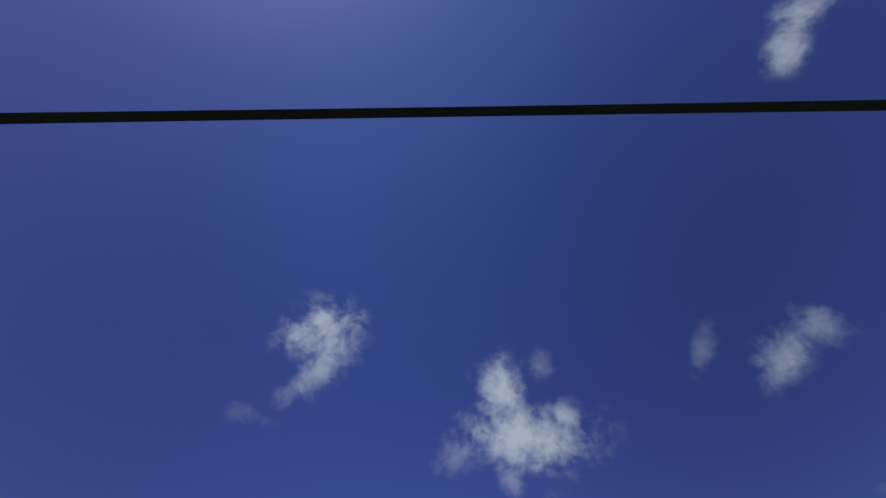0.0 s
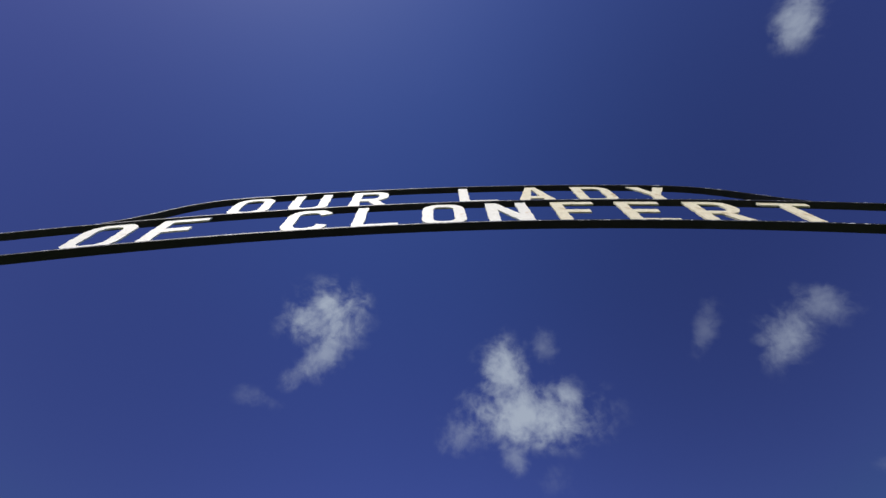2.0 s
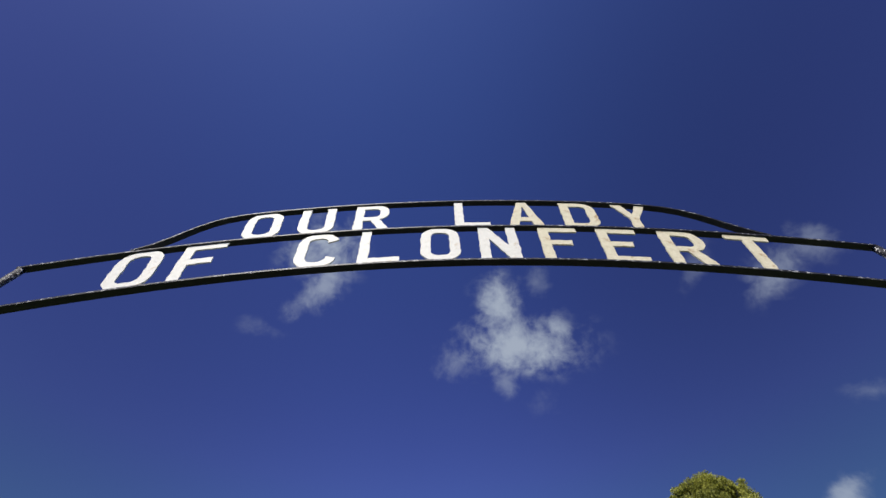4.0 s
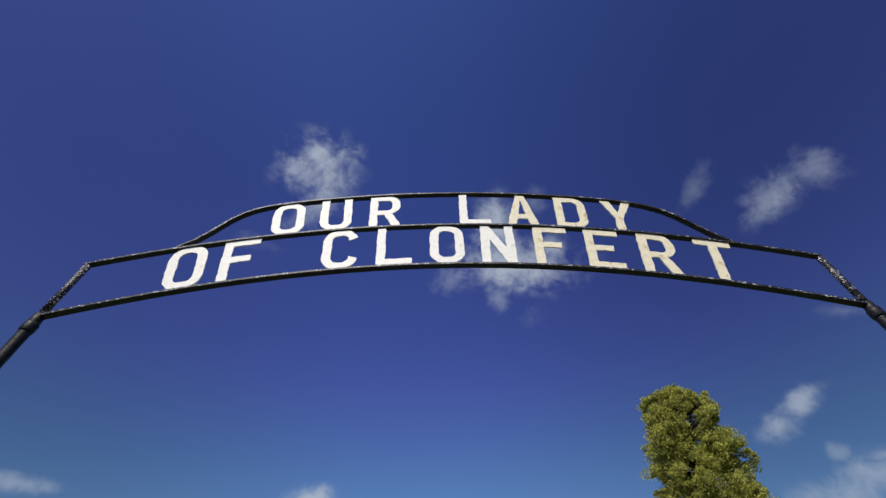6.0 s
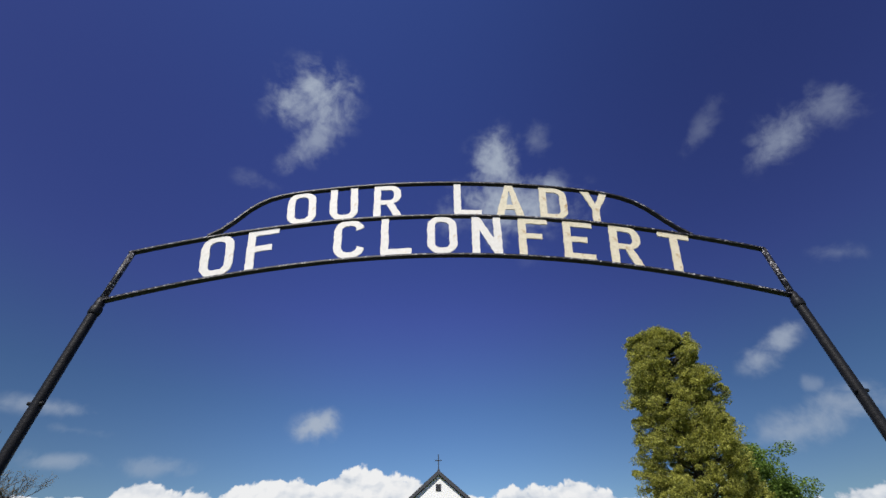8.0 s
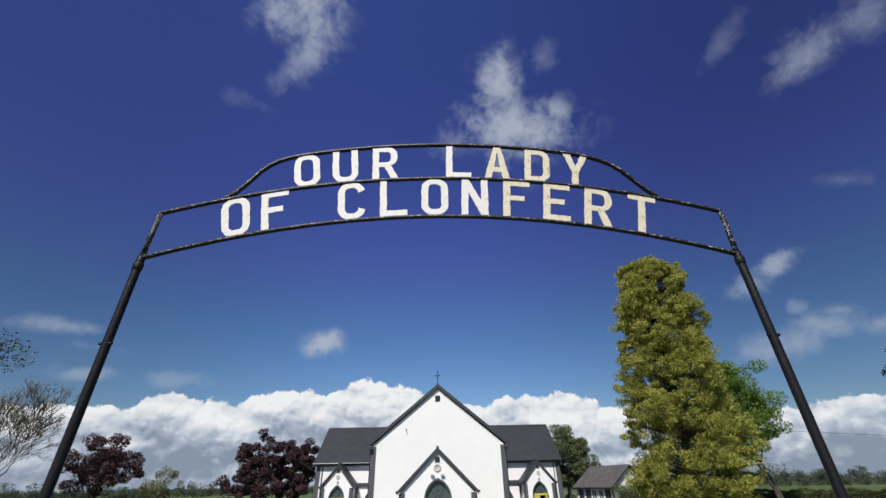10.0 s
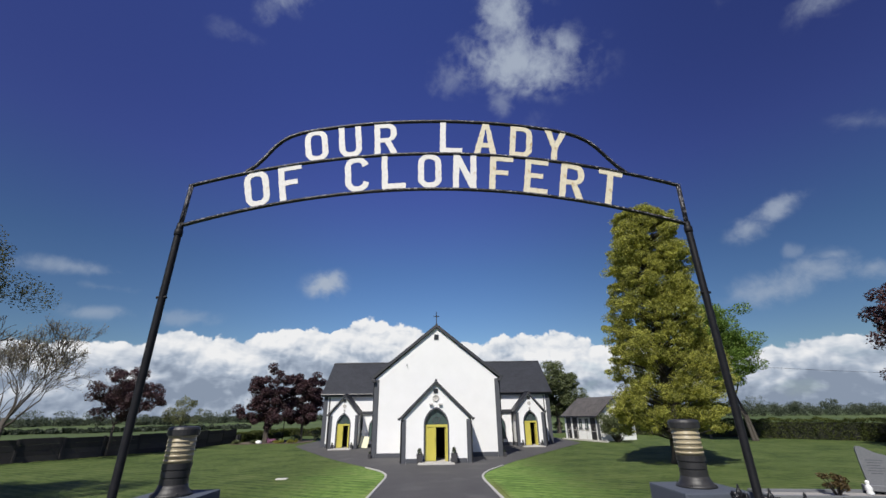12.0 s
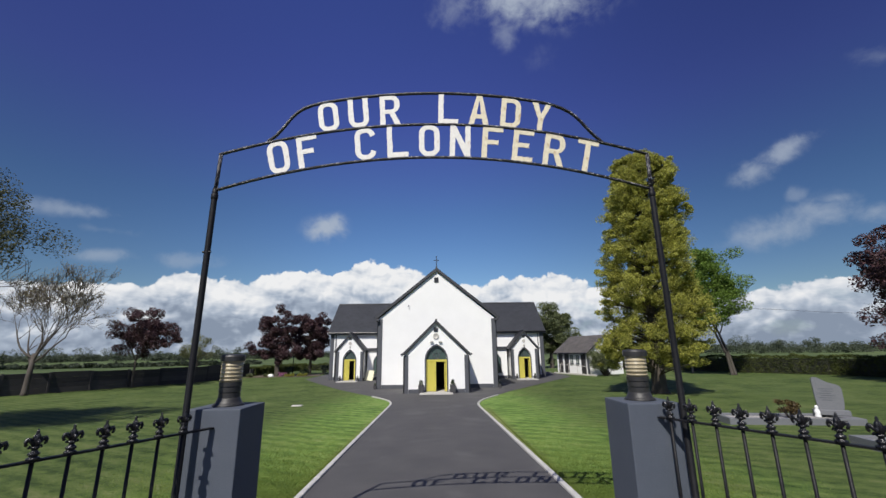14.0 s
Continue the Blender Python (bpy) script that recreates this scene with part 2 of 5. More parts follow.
def lawn_material():
    """Mown grass: stripes of the mower, patches, a fine blade grain; far meadows lighter and plainer."""
    m = bpy.data.materials.new("lawn")
    m.use_nodes = True
    t = m.node_tree
    n = Nodes(t)
    bsdf = t.nodes["Principled BSDF"]
    co = n.add("ShaderNodeTexCoord").outputs["Object"]
    patch = n.noise(co, 0.5, 5.0, 0.6)
    turn = n.add("ShaderNodeVectorRotate", rotation_type="Z_AXIS")
    n.put(turn.inputs["Vector"], co)
    turn.inputs["Angle"].default_value = 0.5
    tuft = n.noise(n.vec("MULTIPLY", turn.outputs[0], (0.75, 1.3, 0.2)), 4.2, 7.0, 0.72)
    blade = n.noise(n.vec("MULTIPLY", co, (1, 1, 0.2)), 34.0, 4.0, 0.75)
    clover = n.smooth(n.noise(co, 3.1, 5.0, 0.7), 0.56, 0.72)
    wave = n.add("ShaderNodeTexWave", bands_direction="Y")
    n.put(wave.inputs["Vector"], n.vec("MULTIPLY", turn.outputs[0], (0.15, 1.0, 1.0)))
    wave.inputs["Scale"].default_value, wave.inputs["Distortion"].default_value = 0.55, 2.2
    wave.inputs["Detail"].default_value = 3.0
    v = n.math("ADD", n.math("MULTIPLY", patch, 0.30), n.math("MULTIPLY", blade, 0.26))
    v = n.math("ADD", v, n.math("MULTIPLY", tuft, 0.44))
    v = n.math("ADD", v, n.math("MULTIPLY", n.math("SUBTRACT", wave.outputs[1], 0.5), 0.06))
    v = n.math("ADD", v, n.math("MULTIPLY", clover, -0.05))
    near = n.ramp(v, (0.38, (0.038, 0.078, 0.018)), (0.46, (0.100, 0.175, 0.038)), (0.53, (0.175, 0.275, 0.062)), (0.63, (0.270, 0.335, 0.110)))
    # lens vignetting put into the grass colour: darker away from the drive
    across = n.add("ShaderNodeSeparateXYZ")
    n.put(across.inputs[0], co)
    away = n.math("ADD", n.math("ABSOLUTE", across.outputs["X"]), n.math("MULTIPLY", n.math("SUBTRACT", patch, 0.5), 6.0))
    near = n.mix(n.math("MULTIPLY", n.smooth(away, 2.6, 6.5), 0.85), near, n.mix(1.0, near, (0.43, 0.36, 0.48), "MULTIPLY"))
    edge = n.math("ADD", n.math("ABSOLUTE", across.outputs["X"]), n.math("MULTIPLY", tuft, 0.5))
    worn = n.math("MULTIPLY", n.math("SUBTRACT", 1.0, n.smooth(edge, 2.30, 2.62)), n.math("SUBTRACT", 1.0, n.smooth(across.outputs["Y"], 12.0, 16.0)))
    near = n.mix(n.math("MULTIPLY", worn, 0.55), near, (0.15, 0.13, 0.055))
    far_patch = n.noise(n.vec("MULTIPLY", co, (0.35, 1.0, 1.0)), 0.022, 4.0, 0.55)
    far = n.ramp(far_patch, (0.38, (0.055, 0.080, 0.030)), (0.6, (0.105, 0.140, 0.055)))
    dist = n.add("ShaderNodeSeparateXYZ")
    n.put(dist.inputs[0], co)
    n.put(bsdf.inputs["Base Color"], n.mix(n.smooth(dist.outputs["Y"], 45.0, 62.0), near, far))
    bsdf.inputs["Roughness"].default_value = 0.85
    bsdf.inputs["Specular IOR Level"].default_value = 0.15
    bn = n.add("ShaderNodeBump")
    bn.inputs["Strength"].default_value, bn.inputs["Distance"].default_value = 0.7, 0.03
    n.put(bn.inputs["Height"], blade)
    n.put(bsdf.inputs["Normal"], bn.outputs[0])
    return m


def slate_material(name, dark, light, w, h):
    """Courses of slates, each a shade of its own."""
    m = bpy.data.materials.new(name)
    m.use_nodes = True
    t = m.node_tree
    n = Nodes(t)
    bsdf = t.nodes["Principled BSDF"]
    uv = n.add("ShaderNodeUVMap", uv_map="UVMap").outputs[0]
    br = n.add("ShaderNodeTexBrick", offset=0.5)
    n.put(br.inputs["Vector"], uv)
    br.inputs["Color1"].default_value, br.inputs["Color2"].default_value = (*dark, 1), (*light, 1)
    br.inputs["Mortar"].default_value = (*[c * 0.45 for c in dark], 1)
    br.inputs["Scale"].default_value = 1.0
    br.inputs["Mortar Size"].default_value = 0.012
    br.inputs["Brick Width"].default_value, br.inputs["Row Height"].default_value = w, h
    co = n.add("ShaderNodeTexCoord").outputs["Object"]
    a = n.noise(co, 1.3, 5.0, 0.65)
    col = n.mix(n.math("MULTIPLY", n.smooth(a, 0.45, 0.7), 0.35), br.outputs[0], tuple(c * 1.5 for c in light))
    n.put(bsdf.inputs["Base Color"], col)
    bsdf.inputs["Roughness"].default_value = 0.62
    bn = n.add("ShaderNodeBump")
    bn.inputs["Strength"].default_value, bn.inputs["Distance"].default_value = 0.5, 0.012
    n.put(bn.inputs["Height"], n.math("SUBTRACT", 1.0, br.outputs["Fac"]))
    n.put(bsdf.inputs["Normal"], bn.outputs[0])
    return m




def black_paint_glints():
    """Old black gloss on iron: sun glints painted in as small pale specks, thickest on the upper edges."""
    m = bpy.data.materials.new("black_paint_with_glints")
    m.use_nodes = True
    t = m.node_tree
    n = Nodes(t)
    bsdf = t.nodes["Principled BSDF"]
    co = n.add("ShaderNodeTexCoord").outputs["Object"]
    up = n.add("ShaderNodeSeparateXYZ")
    n.put(up.inputs[0], n.add("ShaderNodeNewGeometry").outputs["True Normal"])
    speckle = n.noise(co, 75.0, 4.0, 0.7)
    runs = n.noise(n.vec("MULTIPLY", co, (1.0, 1.0, 2.0)), 7.0, 3.0, 0.6)
    # bare: mask of the painted glints, raised on upward faces
    bare = n.math("ADD", speckle, n.math("MULTIPLY", n.smooth(up.outputs["Z"], 0.15, 0.6), 0.13))
    bare = n.math("ADD", bare, n.math("MULTIPLY", n.math("SUBTRACT", runs, 0.5), 0.22))
    glint = n.math("MULTIPLY", n.smooth(bare, 0.54, 0.65), n.smooth(up.outputs["Z"], -0.35, -0.05))
    n.put(bsdf.inputs["Base Color"], n.mix(glint, n.ramp(runs, (0.3, (0.006, 0.006, 0.010)), (0.7, (0.016, 0.015, 0.020))), (0.50, 0.49, 0.50)))
    n.put(bsdf.inputs["Roughness"], n.math("ADD", 0.36, n.math("MULTIPLY", speckle, 0.3)))
    bsdf.inputs["Specular IOR Level"].default_value = 0.3
    bn = n.add("ShaderNodeBump")
    bn.inputs["Strength"].default_value, bn.inputs["Distance"].default_value = 0.6, 0.004
    n.put(bn.inputs["Height"], speckle)
    n.put(bsdf.inputs["Normal"], bn.outputs[0])
    return m


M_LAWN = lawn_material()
M_TARMAC = material("tarmac", (0.044, 0.043, 0.045), (0.084, 0.081, 0.081), 1.2, 0.86, bump=0.5, fine_scale=160, stain=((0.105, 0.102, 0.10), 0.53, 0.55), contrast=0.2)
M_KERB = material("kerb_concrete", (0.34, 0.33, 0.31), (0.52, 0.51, 0.48), 6, 0.85, bump=0.3, stain=((0.20, 0.19, 0.15), 0.62, 0.6))
M_CONCRETE = material("pale_concrete", (0.40, 0.38, 0.35), (0.58, 0.56, 0.52), 5, 0.85, bump=0.3)
M_IRON = material("black_painted_iron", (0.006, 0.006, 0.007), (0.014, 0.014, 0.016), 14, 0.5, bump=0.5, fine_scale=70, stain=((0.02, 0.018, 0.018), 0.66, 0.5), gloss=0.22)
M_ARCHBAR = black_paint_glints()
M_FINIAL = material("gloss_black_paint", (0.006, 0.006, 0.007), (0.013, 0.013, 0.015), 30, 0.28, bump=0.9, fine_scale=130, gloss=0.45)
M_LETTER = material("white_letter_paint", (0.56, 0.54, 0.48), (0.82, 0.81, 0.77), 34, 0.6, bump=0.5, fine_scale=110, stain=((0.50, 0.38, 0.23), 0.585, 0.8), contrast=0.3)
M_RUSTY = material("white_letter_paint_rusting", (0.48, 0.42, 0.27), (0.80, 0.75, 0.59), 30, 0.65, bump=0.6, fine_scale=100, stain=((0.37, 0.235, 0.085), 0.54, 0.85), contrast=0.3)
M_PILLAR = material("slate_blue_masonry_paint", (0.058, 0.070, 0.092), (0.080, 0.092, 0.118), 3, 0.7, bump=0.7, fine_scale=110, stain=((0.15, 0.16, 0.17), 0.68, 0.35))
M_LAMPBLACK = material("black_lamp_casing", (0.012, 0.012, 0.013), (0.032, 0.031, 0.030), 12, 0.5, bump=0.2, stain=((0.09, 0.085, 0.08), 0.63, 0.6))
M_LENS = material("frosted_lamp_lens", (0.30, 0.25, 0.15), (0.42, 0.36, 0.24), 6, 0.35, bump=0.1)
M_RENDER = material("white_rendered_wall", (0.76, 0.76, 0.75), (0.84, 0.84, 0.83), 1.1, 0.85, bump=0.25, fine_scale=60, stain=((0.66, 0.65, 0.62), 0.66, 0.4))
M_GREYTRIM = material("dark_grey_painted_plaster", (0.056, 0.061, 0.074), (0.084, 0.089, 0.101), 3, 0.75, bump=0.25, fine_scale=60)
M_BARGE = material("dark_grey_barge_board", (0.028, 0.030, 0.036), (0.046, 0.048, 0.055), 4, 0.6, bump=0.1)
M_GUTTER = material("black_plastic_pipe", (0.012, 0.012, 0.014), (0.024, 0.024, 0.027), 8, 0.4, bump=0.05)
M_SLATE = slate_material("roof_slate", (0.017, 0.019, 0.024), (0.028, 0.031, 0.037), 0.3, 0.22)
M_TILE = slate_material("grey_concrete_tile", (0.070, 0.064, 0.058), (0.105, 0.096, 0.086), 0.3, 0.3)
M_YELLOW = material("yellow_door_paint", (0.48, 0.42, 0.07), (0.58, 0.51, 0.10), 3, 0.45, bump=0.12, fine_scale=40, stretch=(3, 3, 0.5))
M_DARKIN = material("dark_interior", (0.02, 0.018, 0.016), (0.04, 0.035, 0.03), 3, 0.8)
M_BARK = material("grey_brown_bark", (0.028, 0.023, 0.018), (0.095, 0.08, 0.064), 5, 0.9, bump=1.0, fine_scale=30, stretch=(2, 2, 0.5))
M_PALEBARK = material("pale_lichened_bark", (0.036, 0.030, 0.025), (0.11, 0.095, 0.08), 5, 0.9, bump=1.0, fine_scale=30, stretch=(2, 2, 0.5))
M_GOLD = leaf_material("golden_cypress_foliage", (0.095, 0.112, 0.026), (0.60, 0.59, 0.13), 0.45)
M_GREEN = leaf_material("fresh_green_leaves", (0.075, 0.13, 0.022), (0.24, 0.36, 0.07), 0.45)
M_OLIVE = leaf_material("olive_spring_leaves", (0.040, 0.046, 0.022), (0.105, 0.110, 0.050))
M_COPPER = leaf_material("copper_beech_leaves", (0.030, 0.017, 0.020), (0.115, 0.062, 0.068), 0.2)
M_HEDGE = leaf_material("clipped_hedge_leaves", (0.022, 0.036, 0.008), (0.125, 0.15, 0.034), 0.3, 0.6, 0.25)
M_FAR = leaf_material("distant_foliage", (0.036, 0.052, 0.034), (0.088, 0.110, 0.066), 0.15)
M_WOODS = leaf_material("far_woodland", (0.046, 0.063, 0.042), (0.092, 0.112, 0.070), 0.15)
M_PALE = leaf_material("pale_new_leaves", (0.11, 0.125, 0.055), (0.25, 0.26, 0.12), 0.4)
M_DULL = leaf_material("grey_green_leaves", (0.070, 0.090, 0.038), (0.185, 0.210, 0.095))
M_BUD = leaf_material("pale_buds", (0.16, 0.13, 0.075), (0.30, 0.26, 0.15))
M_BROWNSHRUB = leaf_material("bronze_shrub_leaves", (0.055, 0.038, 0.016), (0.17, 0.12, 0.05))
M_PINK = leaf_material("pink_flowers", (0.30, 0.10, 0.22), (0.55, 0.28, 0.45))
M_YELLOWFL = leaf_material("yellow_green_groundcover", (0.12, 0.15, 0.02), (0.32, 0.30, 0.05))
M_GRASS = leaf_material("grass_blades", (0.095, 0.145, 0.026), (0.23, 0.30, 0.062), 0.5)
M_FENCE = material("dark_concrete_panel", (0.028, 0.026, 0.027), (0.058, 0.053, 0.052), 1.6, 0.9, bump=0.6, fine_scale=25, per="object")
M_GRANITE = material("grey_granite", (0.10, 0.105, 0.115), (0.19, 0.195, 0.205), 40, 0.55, bump=0.15, fine_scale=240)
M_GRAVEL = material("pale_stone_chippings", (0.18, 0.17, 0.16), (0.45, 0.43, 0.40), 45, 0.9, bump=0.9, fine_scale=130)
M_WHITE = material("white_painted_stone", (0.72, 0.72, 0.70), (0.85, 0.85, 0.83), 12, 0.6, bump=0.1)
M_GREYWOOD = material("dark_planter_wood", (0.030, 0.030, 0.034), (0.060, 0.058, 0.062), 9, 0.8, bump=0.3)
M_BOARD = material("cream_board", (0.62, 0.60, 0.40), (0.74, 0.72, 0.52), 4, 0.7, bump=0.1)
M_SOIL = material("bare_soil", (0.06, 0.045, 0.03), (0.13, 0.10, 0.07), 8, 0.95, bump=0.8)
M_DOOR_HEDGE_DARK = material("dark_stained_door_and_hedge_shade", (0.018, 0.017, 0.018), (0.035, 0.033, 0.034), 5, 0.5, bump=0.2)
M_WIRE = material("cable_sheath", (0.02, 0.02, 0.022), (0.035, 0.035, 0.037), 10, 0.5, bump=0.0)
M_FIELDPOST = material("weathered_post", (0.15, 0.13, 0.11), (0.27, 0.24, 0.20), 10, 0.9, bump=0.4)

M_GLASS = bpy.data.materials.new("window_glass")
M_GLASS.use_nodes = True
gb = M_GLASS.node_tree.nodes["Principled BSDF"]
gb.inputs["Base Color"].default_value = (0.06, 0.09, 0.085, 1)
gb.inputs["Roughness"].default_value = 0.12
gb.inputs["Specular IOR Level"].default_value = 0.6

# ---------------------------------------------------------------- mesh helpers


def finish(name, bm, mat, parent=None, label="", smooth=False):
    """Links a bmesh as one mesh object, under a thing or a part where one is given."""
    bmesh.ops.recalc_face_normals(bm, faces=bm.faces)
    me = bpy.data.meshes.new(name)
    bm.to_mesh(me)
    bm.free()
    me.materials.append(mat)
    if smooth:
        me.polygons.foreach_set("use_smooth", [True] * len(me.polygons))
    ob = new(name, me)
    ob.parent = parent
    if label:
        ob["label"] = label
    return ob


def part(name, bm, mat, parent, label="", smooth=False):
    return finish(name, bm, mat, parent, label, smooth)


def thing(name, at, label, category, group="", kind="", rz=0.0):
    ob = new(name)
    ob.empty_display_size = 0.2
    ob.matrix_world = pose(*at, 0, 0, rz)
    return tagged(ob, label, category, group, kind)


def box(bm, x0, x1, y0, y1, z0, z1, bevel=0.0):
    vs = [bm.verts.new((x, y, z)) for x in (x0, x1) for y in (y0, y1) for z in (z0, z1)]
    fs = [bm.faces.new([vs[i] for i in q]) for q in ((0, 1, 3, 2), (4, 6, 7, 5), (0, 4, 5, 1), (2, 3, 7, 6), (0, 2, 6, 4), (1, 5, 7, 3))]
    if bevel:
        es = list({e for f in fs for e in f.edges})
        bmesh.ops.bevel(bm, geom=es, offset=bevel, segments=2, profile=0.6, affect="EDGES")
    return bm


def boxed(*a, **k):
    return box(bmesh.new(), *a, **k)


def prism(bm, outline, axis, lo, hi):
    """Extrudes a closed outline of (a, b) along an axis: 'y' takes (x, z), 'x' takes (y, z), 'z' takes (x, y)."""
    def at(p, d):
        return {"y": (p[0], d, p[1]), "x": (d, p[0], p[1]), "z": (p[0], p[1], d)}[axis]
    a = [bm.verts.new(at(p, lo)) for p in outline]
    b = [bm.verts.new(at(p, hi)) for p in outline]
    bm.faces.new(a)
    bm.faces.new(b[::-1])
    for i in range(len(a)):
        j = (i + 1) % len(a)
        bm.faces.new((a[i], a[j], b[j], b[i]))
    return bm


def tube(bm, pts, radii, segs=10, caps=True):
    """A round tube along points; one radius or one for each point."""
    pts = [Vector(p) for p in pts]
    if not isinstance(radii, (list, tuple)):
        radii = [radii] * len(pts)
    rings = []
    side = None
    for i, p in enumerate(pts):
        d = (pts[min(i + 1, len(pts) - 1)] - pts[max(i - 1, 0)]).normalized()
        if side is None:
            side = d.orthogonal().normalized()
        side = (side - d * side.dot(d)).normalized()
        up = d.cross(side)
        rings.append([bm.verts.new(p + (side * math.cos(2 * math.pi * k / segs) + up * math.sin(2 * math.pi * k / segs)) * radii[i]) for k in range(segs)])
    for a, b in zip(rings, rings[1:]):
        for k in range(segs):
            bm.faces.new((a[k], a[(k + 1) % segs], b[(k + 1) % segs], b[k]))
    if caps:
        bm.faces.new(rings[0][::-1])
        bm.faces.new(rings[-1])
    return bm


def lathe(bm, profile, segs=20, at=(0, 0, 0)):
    """Turns a profile of (radius, z) round the upright axis."""
    rings = [[bm.verts.new((at[0] + r * math.cos(2 * math.pi * k / segs), at[1] + r * math.sin(2 * math.pi * k / segs), at[2] + z)) for k in range(segs)] for r, z in profile]
    for a, b in zip(rings, rings[1:]):
        for k in range(segs):
            bm.faces.new((a[k], a[(k + 1) % segs], b[(k + 1) % segs], b[k]))
    bm.faces.new(rings[0][::-1])
    bm.faces.new(rings[-1])
    return bm


def strip(bm, pts, w, h):
    """A flat bar in the upright plane y = 0: w deep along y, h thick, its middle along points (x, z)."""
    rows = []
    for i, (x, z) in enumerate(pts):
        a, b = pts[max(i - 1, 0)], pts[min(i + 1, len(pts) - 1)]
        d = Vector((b[0] - a[0], 0, b[1] - a[1])).normalized()
        n = Vector((-d.z, 0, d.x)) * (h / 2)
        c = Vector((x, 0, z))
        rows.append([bm.verts.new(c + s * n + Vector((0, t * w / 2, 0))) for s, t in ((1, -1), (1, 1), (-1, 1), (-1, -1))])
    for a, b in zip(rows, rows[1:]):
        for k in range(4):
            bm.faces.new((a[k], a[(k + 1) % 4], b[(k + 1) % 4], b[k]))
    bm.faces.new(rows[0])
    bm.faces.new(rows[-1][::-1])
    bmesh.ops.bevel(bm, geom=[e for e in bm.edges if abs(e.calc_face_angle(0)) > 1.0], offset=h * 0.26, segments=1, affect="EDGES")
    return bm


def slab(bm, quad, thick):
    """A roof plane: a quad given by its upper corners, with thickness below, its UV in metres along eave and slope."""
    p = [Vector(q) for q in quad]
    n = (p[1] - p[0]).cross(p[3] - p[0]).normalized()
    if n.z < 0:
        n = -n
    top = [bm.verts.new(q) for q in p]
    low = [bm.verts.new(q - n * thick) for q in p]
    f = bm.faces.new(top)
    uv = bm.loops.layers.uv.get("UVMap") or bm.loops.layers.uv.new("UVMap")
    e = (p[1] - p[0]).normalized()
    s = n.cross(e)
    for loop in f.loops:
        d = loop.vert.co - p[0]
        loop[uv].uv = (d.dot(e), abs(d.dot(s)))
    bm.faces.new(low[::-1])
    for i in range(4):
        j = (i + 1) % 4
        bm.faces.new((top[i], low[i], low[j], top[j]))
    return bm


def gothic(a, zs, rise, n=9):
    """Points (x, z) of a pointed arch from its right springing over the apex to its left one."""
    r = (a * a + rise * rise) / (2 * a)
    end = math.asin(min(1.0, rise / r))
    right = [(a - r + r * math.cos(end * i / n), zs + r * math.sin(end * i / n)) for i in range(n + 1)]
    return right + [(-x, z) for x, z in right[::-1][1:]]


def sheet(name, verts, faces, mat, parent=None, label=""):
    me = bpy.data.meshes.new(name)
    me.from_pydata([tuple(v) for v in verts], [], faces)
    me.materials.append(mat)
    ob = new(name, me)
    ob.parent = parent
    if label:
        ob["label"] = label
    return ob


def leaves(name, centres, size, mat, rng, parent=None, label="", flat=0.0, aspect=0.55, droop=0.0, aim=None):
    """One mesh of small folded leaves at the given centres."""
    c = np.asarray(centres, dtype=float)
    n = len(c)
    d = rng.normal(size=(n, 3))
    d[:, 2] *= 1 - flat
    d[:, 2] -= droop
    if aim is not None:
        d = d * 0.55 + aim
    d /= np.linalg.norm(d, axis=1)[:, None]
    o = rng.normal(size=(n, 3))
    w = np.cross(d, o)
    w /= np.linalg.norm(w, axis=1)[:, None] + 1e-9
    s = size * rng.uniform(0.55, 1.35, size=(n, 1))
    fold = np.cross(d, w) * s * 0.18
    v = np.empty((n, 4, 3))
    v[:, 0] = c - d * s * 0.5
    v[:, 1] = c + w * s * aspect * 0.5 + fold
    v[:, 2] = c + d * s * 0.5
    v[:, 3] = c - w * s * aspect * 0.5 + fold
    f = np.arange(4 * n).reshape(n, 4)
    me = bpy.data.meshes.new(name)
    me.vertices.add(4 * n)
    me.vertices.foreach_set("co", v.reshape(-1))
    me.loops.add(4 * n)
    me.loops.foreach_set("vertex_index", f.reshape(-1))
    me.polygons.add(n)
    me.polygons.foreach_set("loop_start", np.arange(n) * 4)
    me.update(calc_edges=True)
    me.validate()
    me.materials.append(mat)
    ob = new(name, me)
    ob.parent = parent
    if label:
        ob["label"] = label
    return ob


def clumps(rng, centres, radii, per):
    """Leaf places in clusters: more near each cluster's skin than its middle."""
    out = []
    for c, r in zip(centres, radii):
        d = rng.normal(size=(per, 3))
        d /= np.linalg.norm(d, axis=1)[:, None]
        k = rng.uniform(0.25, 1.0, size=(per, 1)) ** 0.6
        out.append(np.asarray(c) + d * k * r * np.array((1, 1, 0.75)))
    return np.concatenate(out)


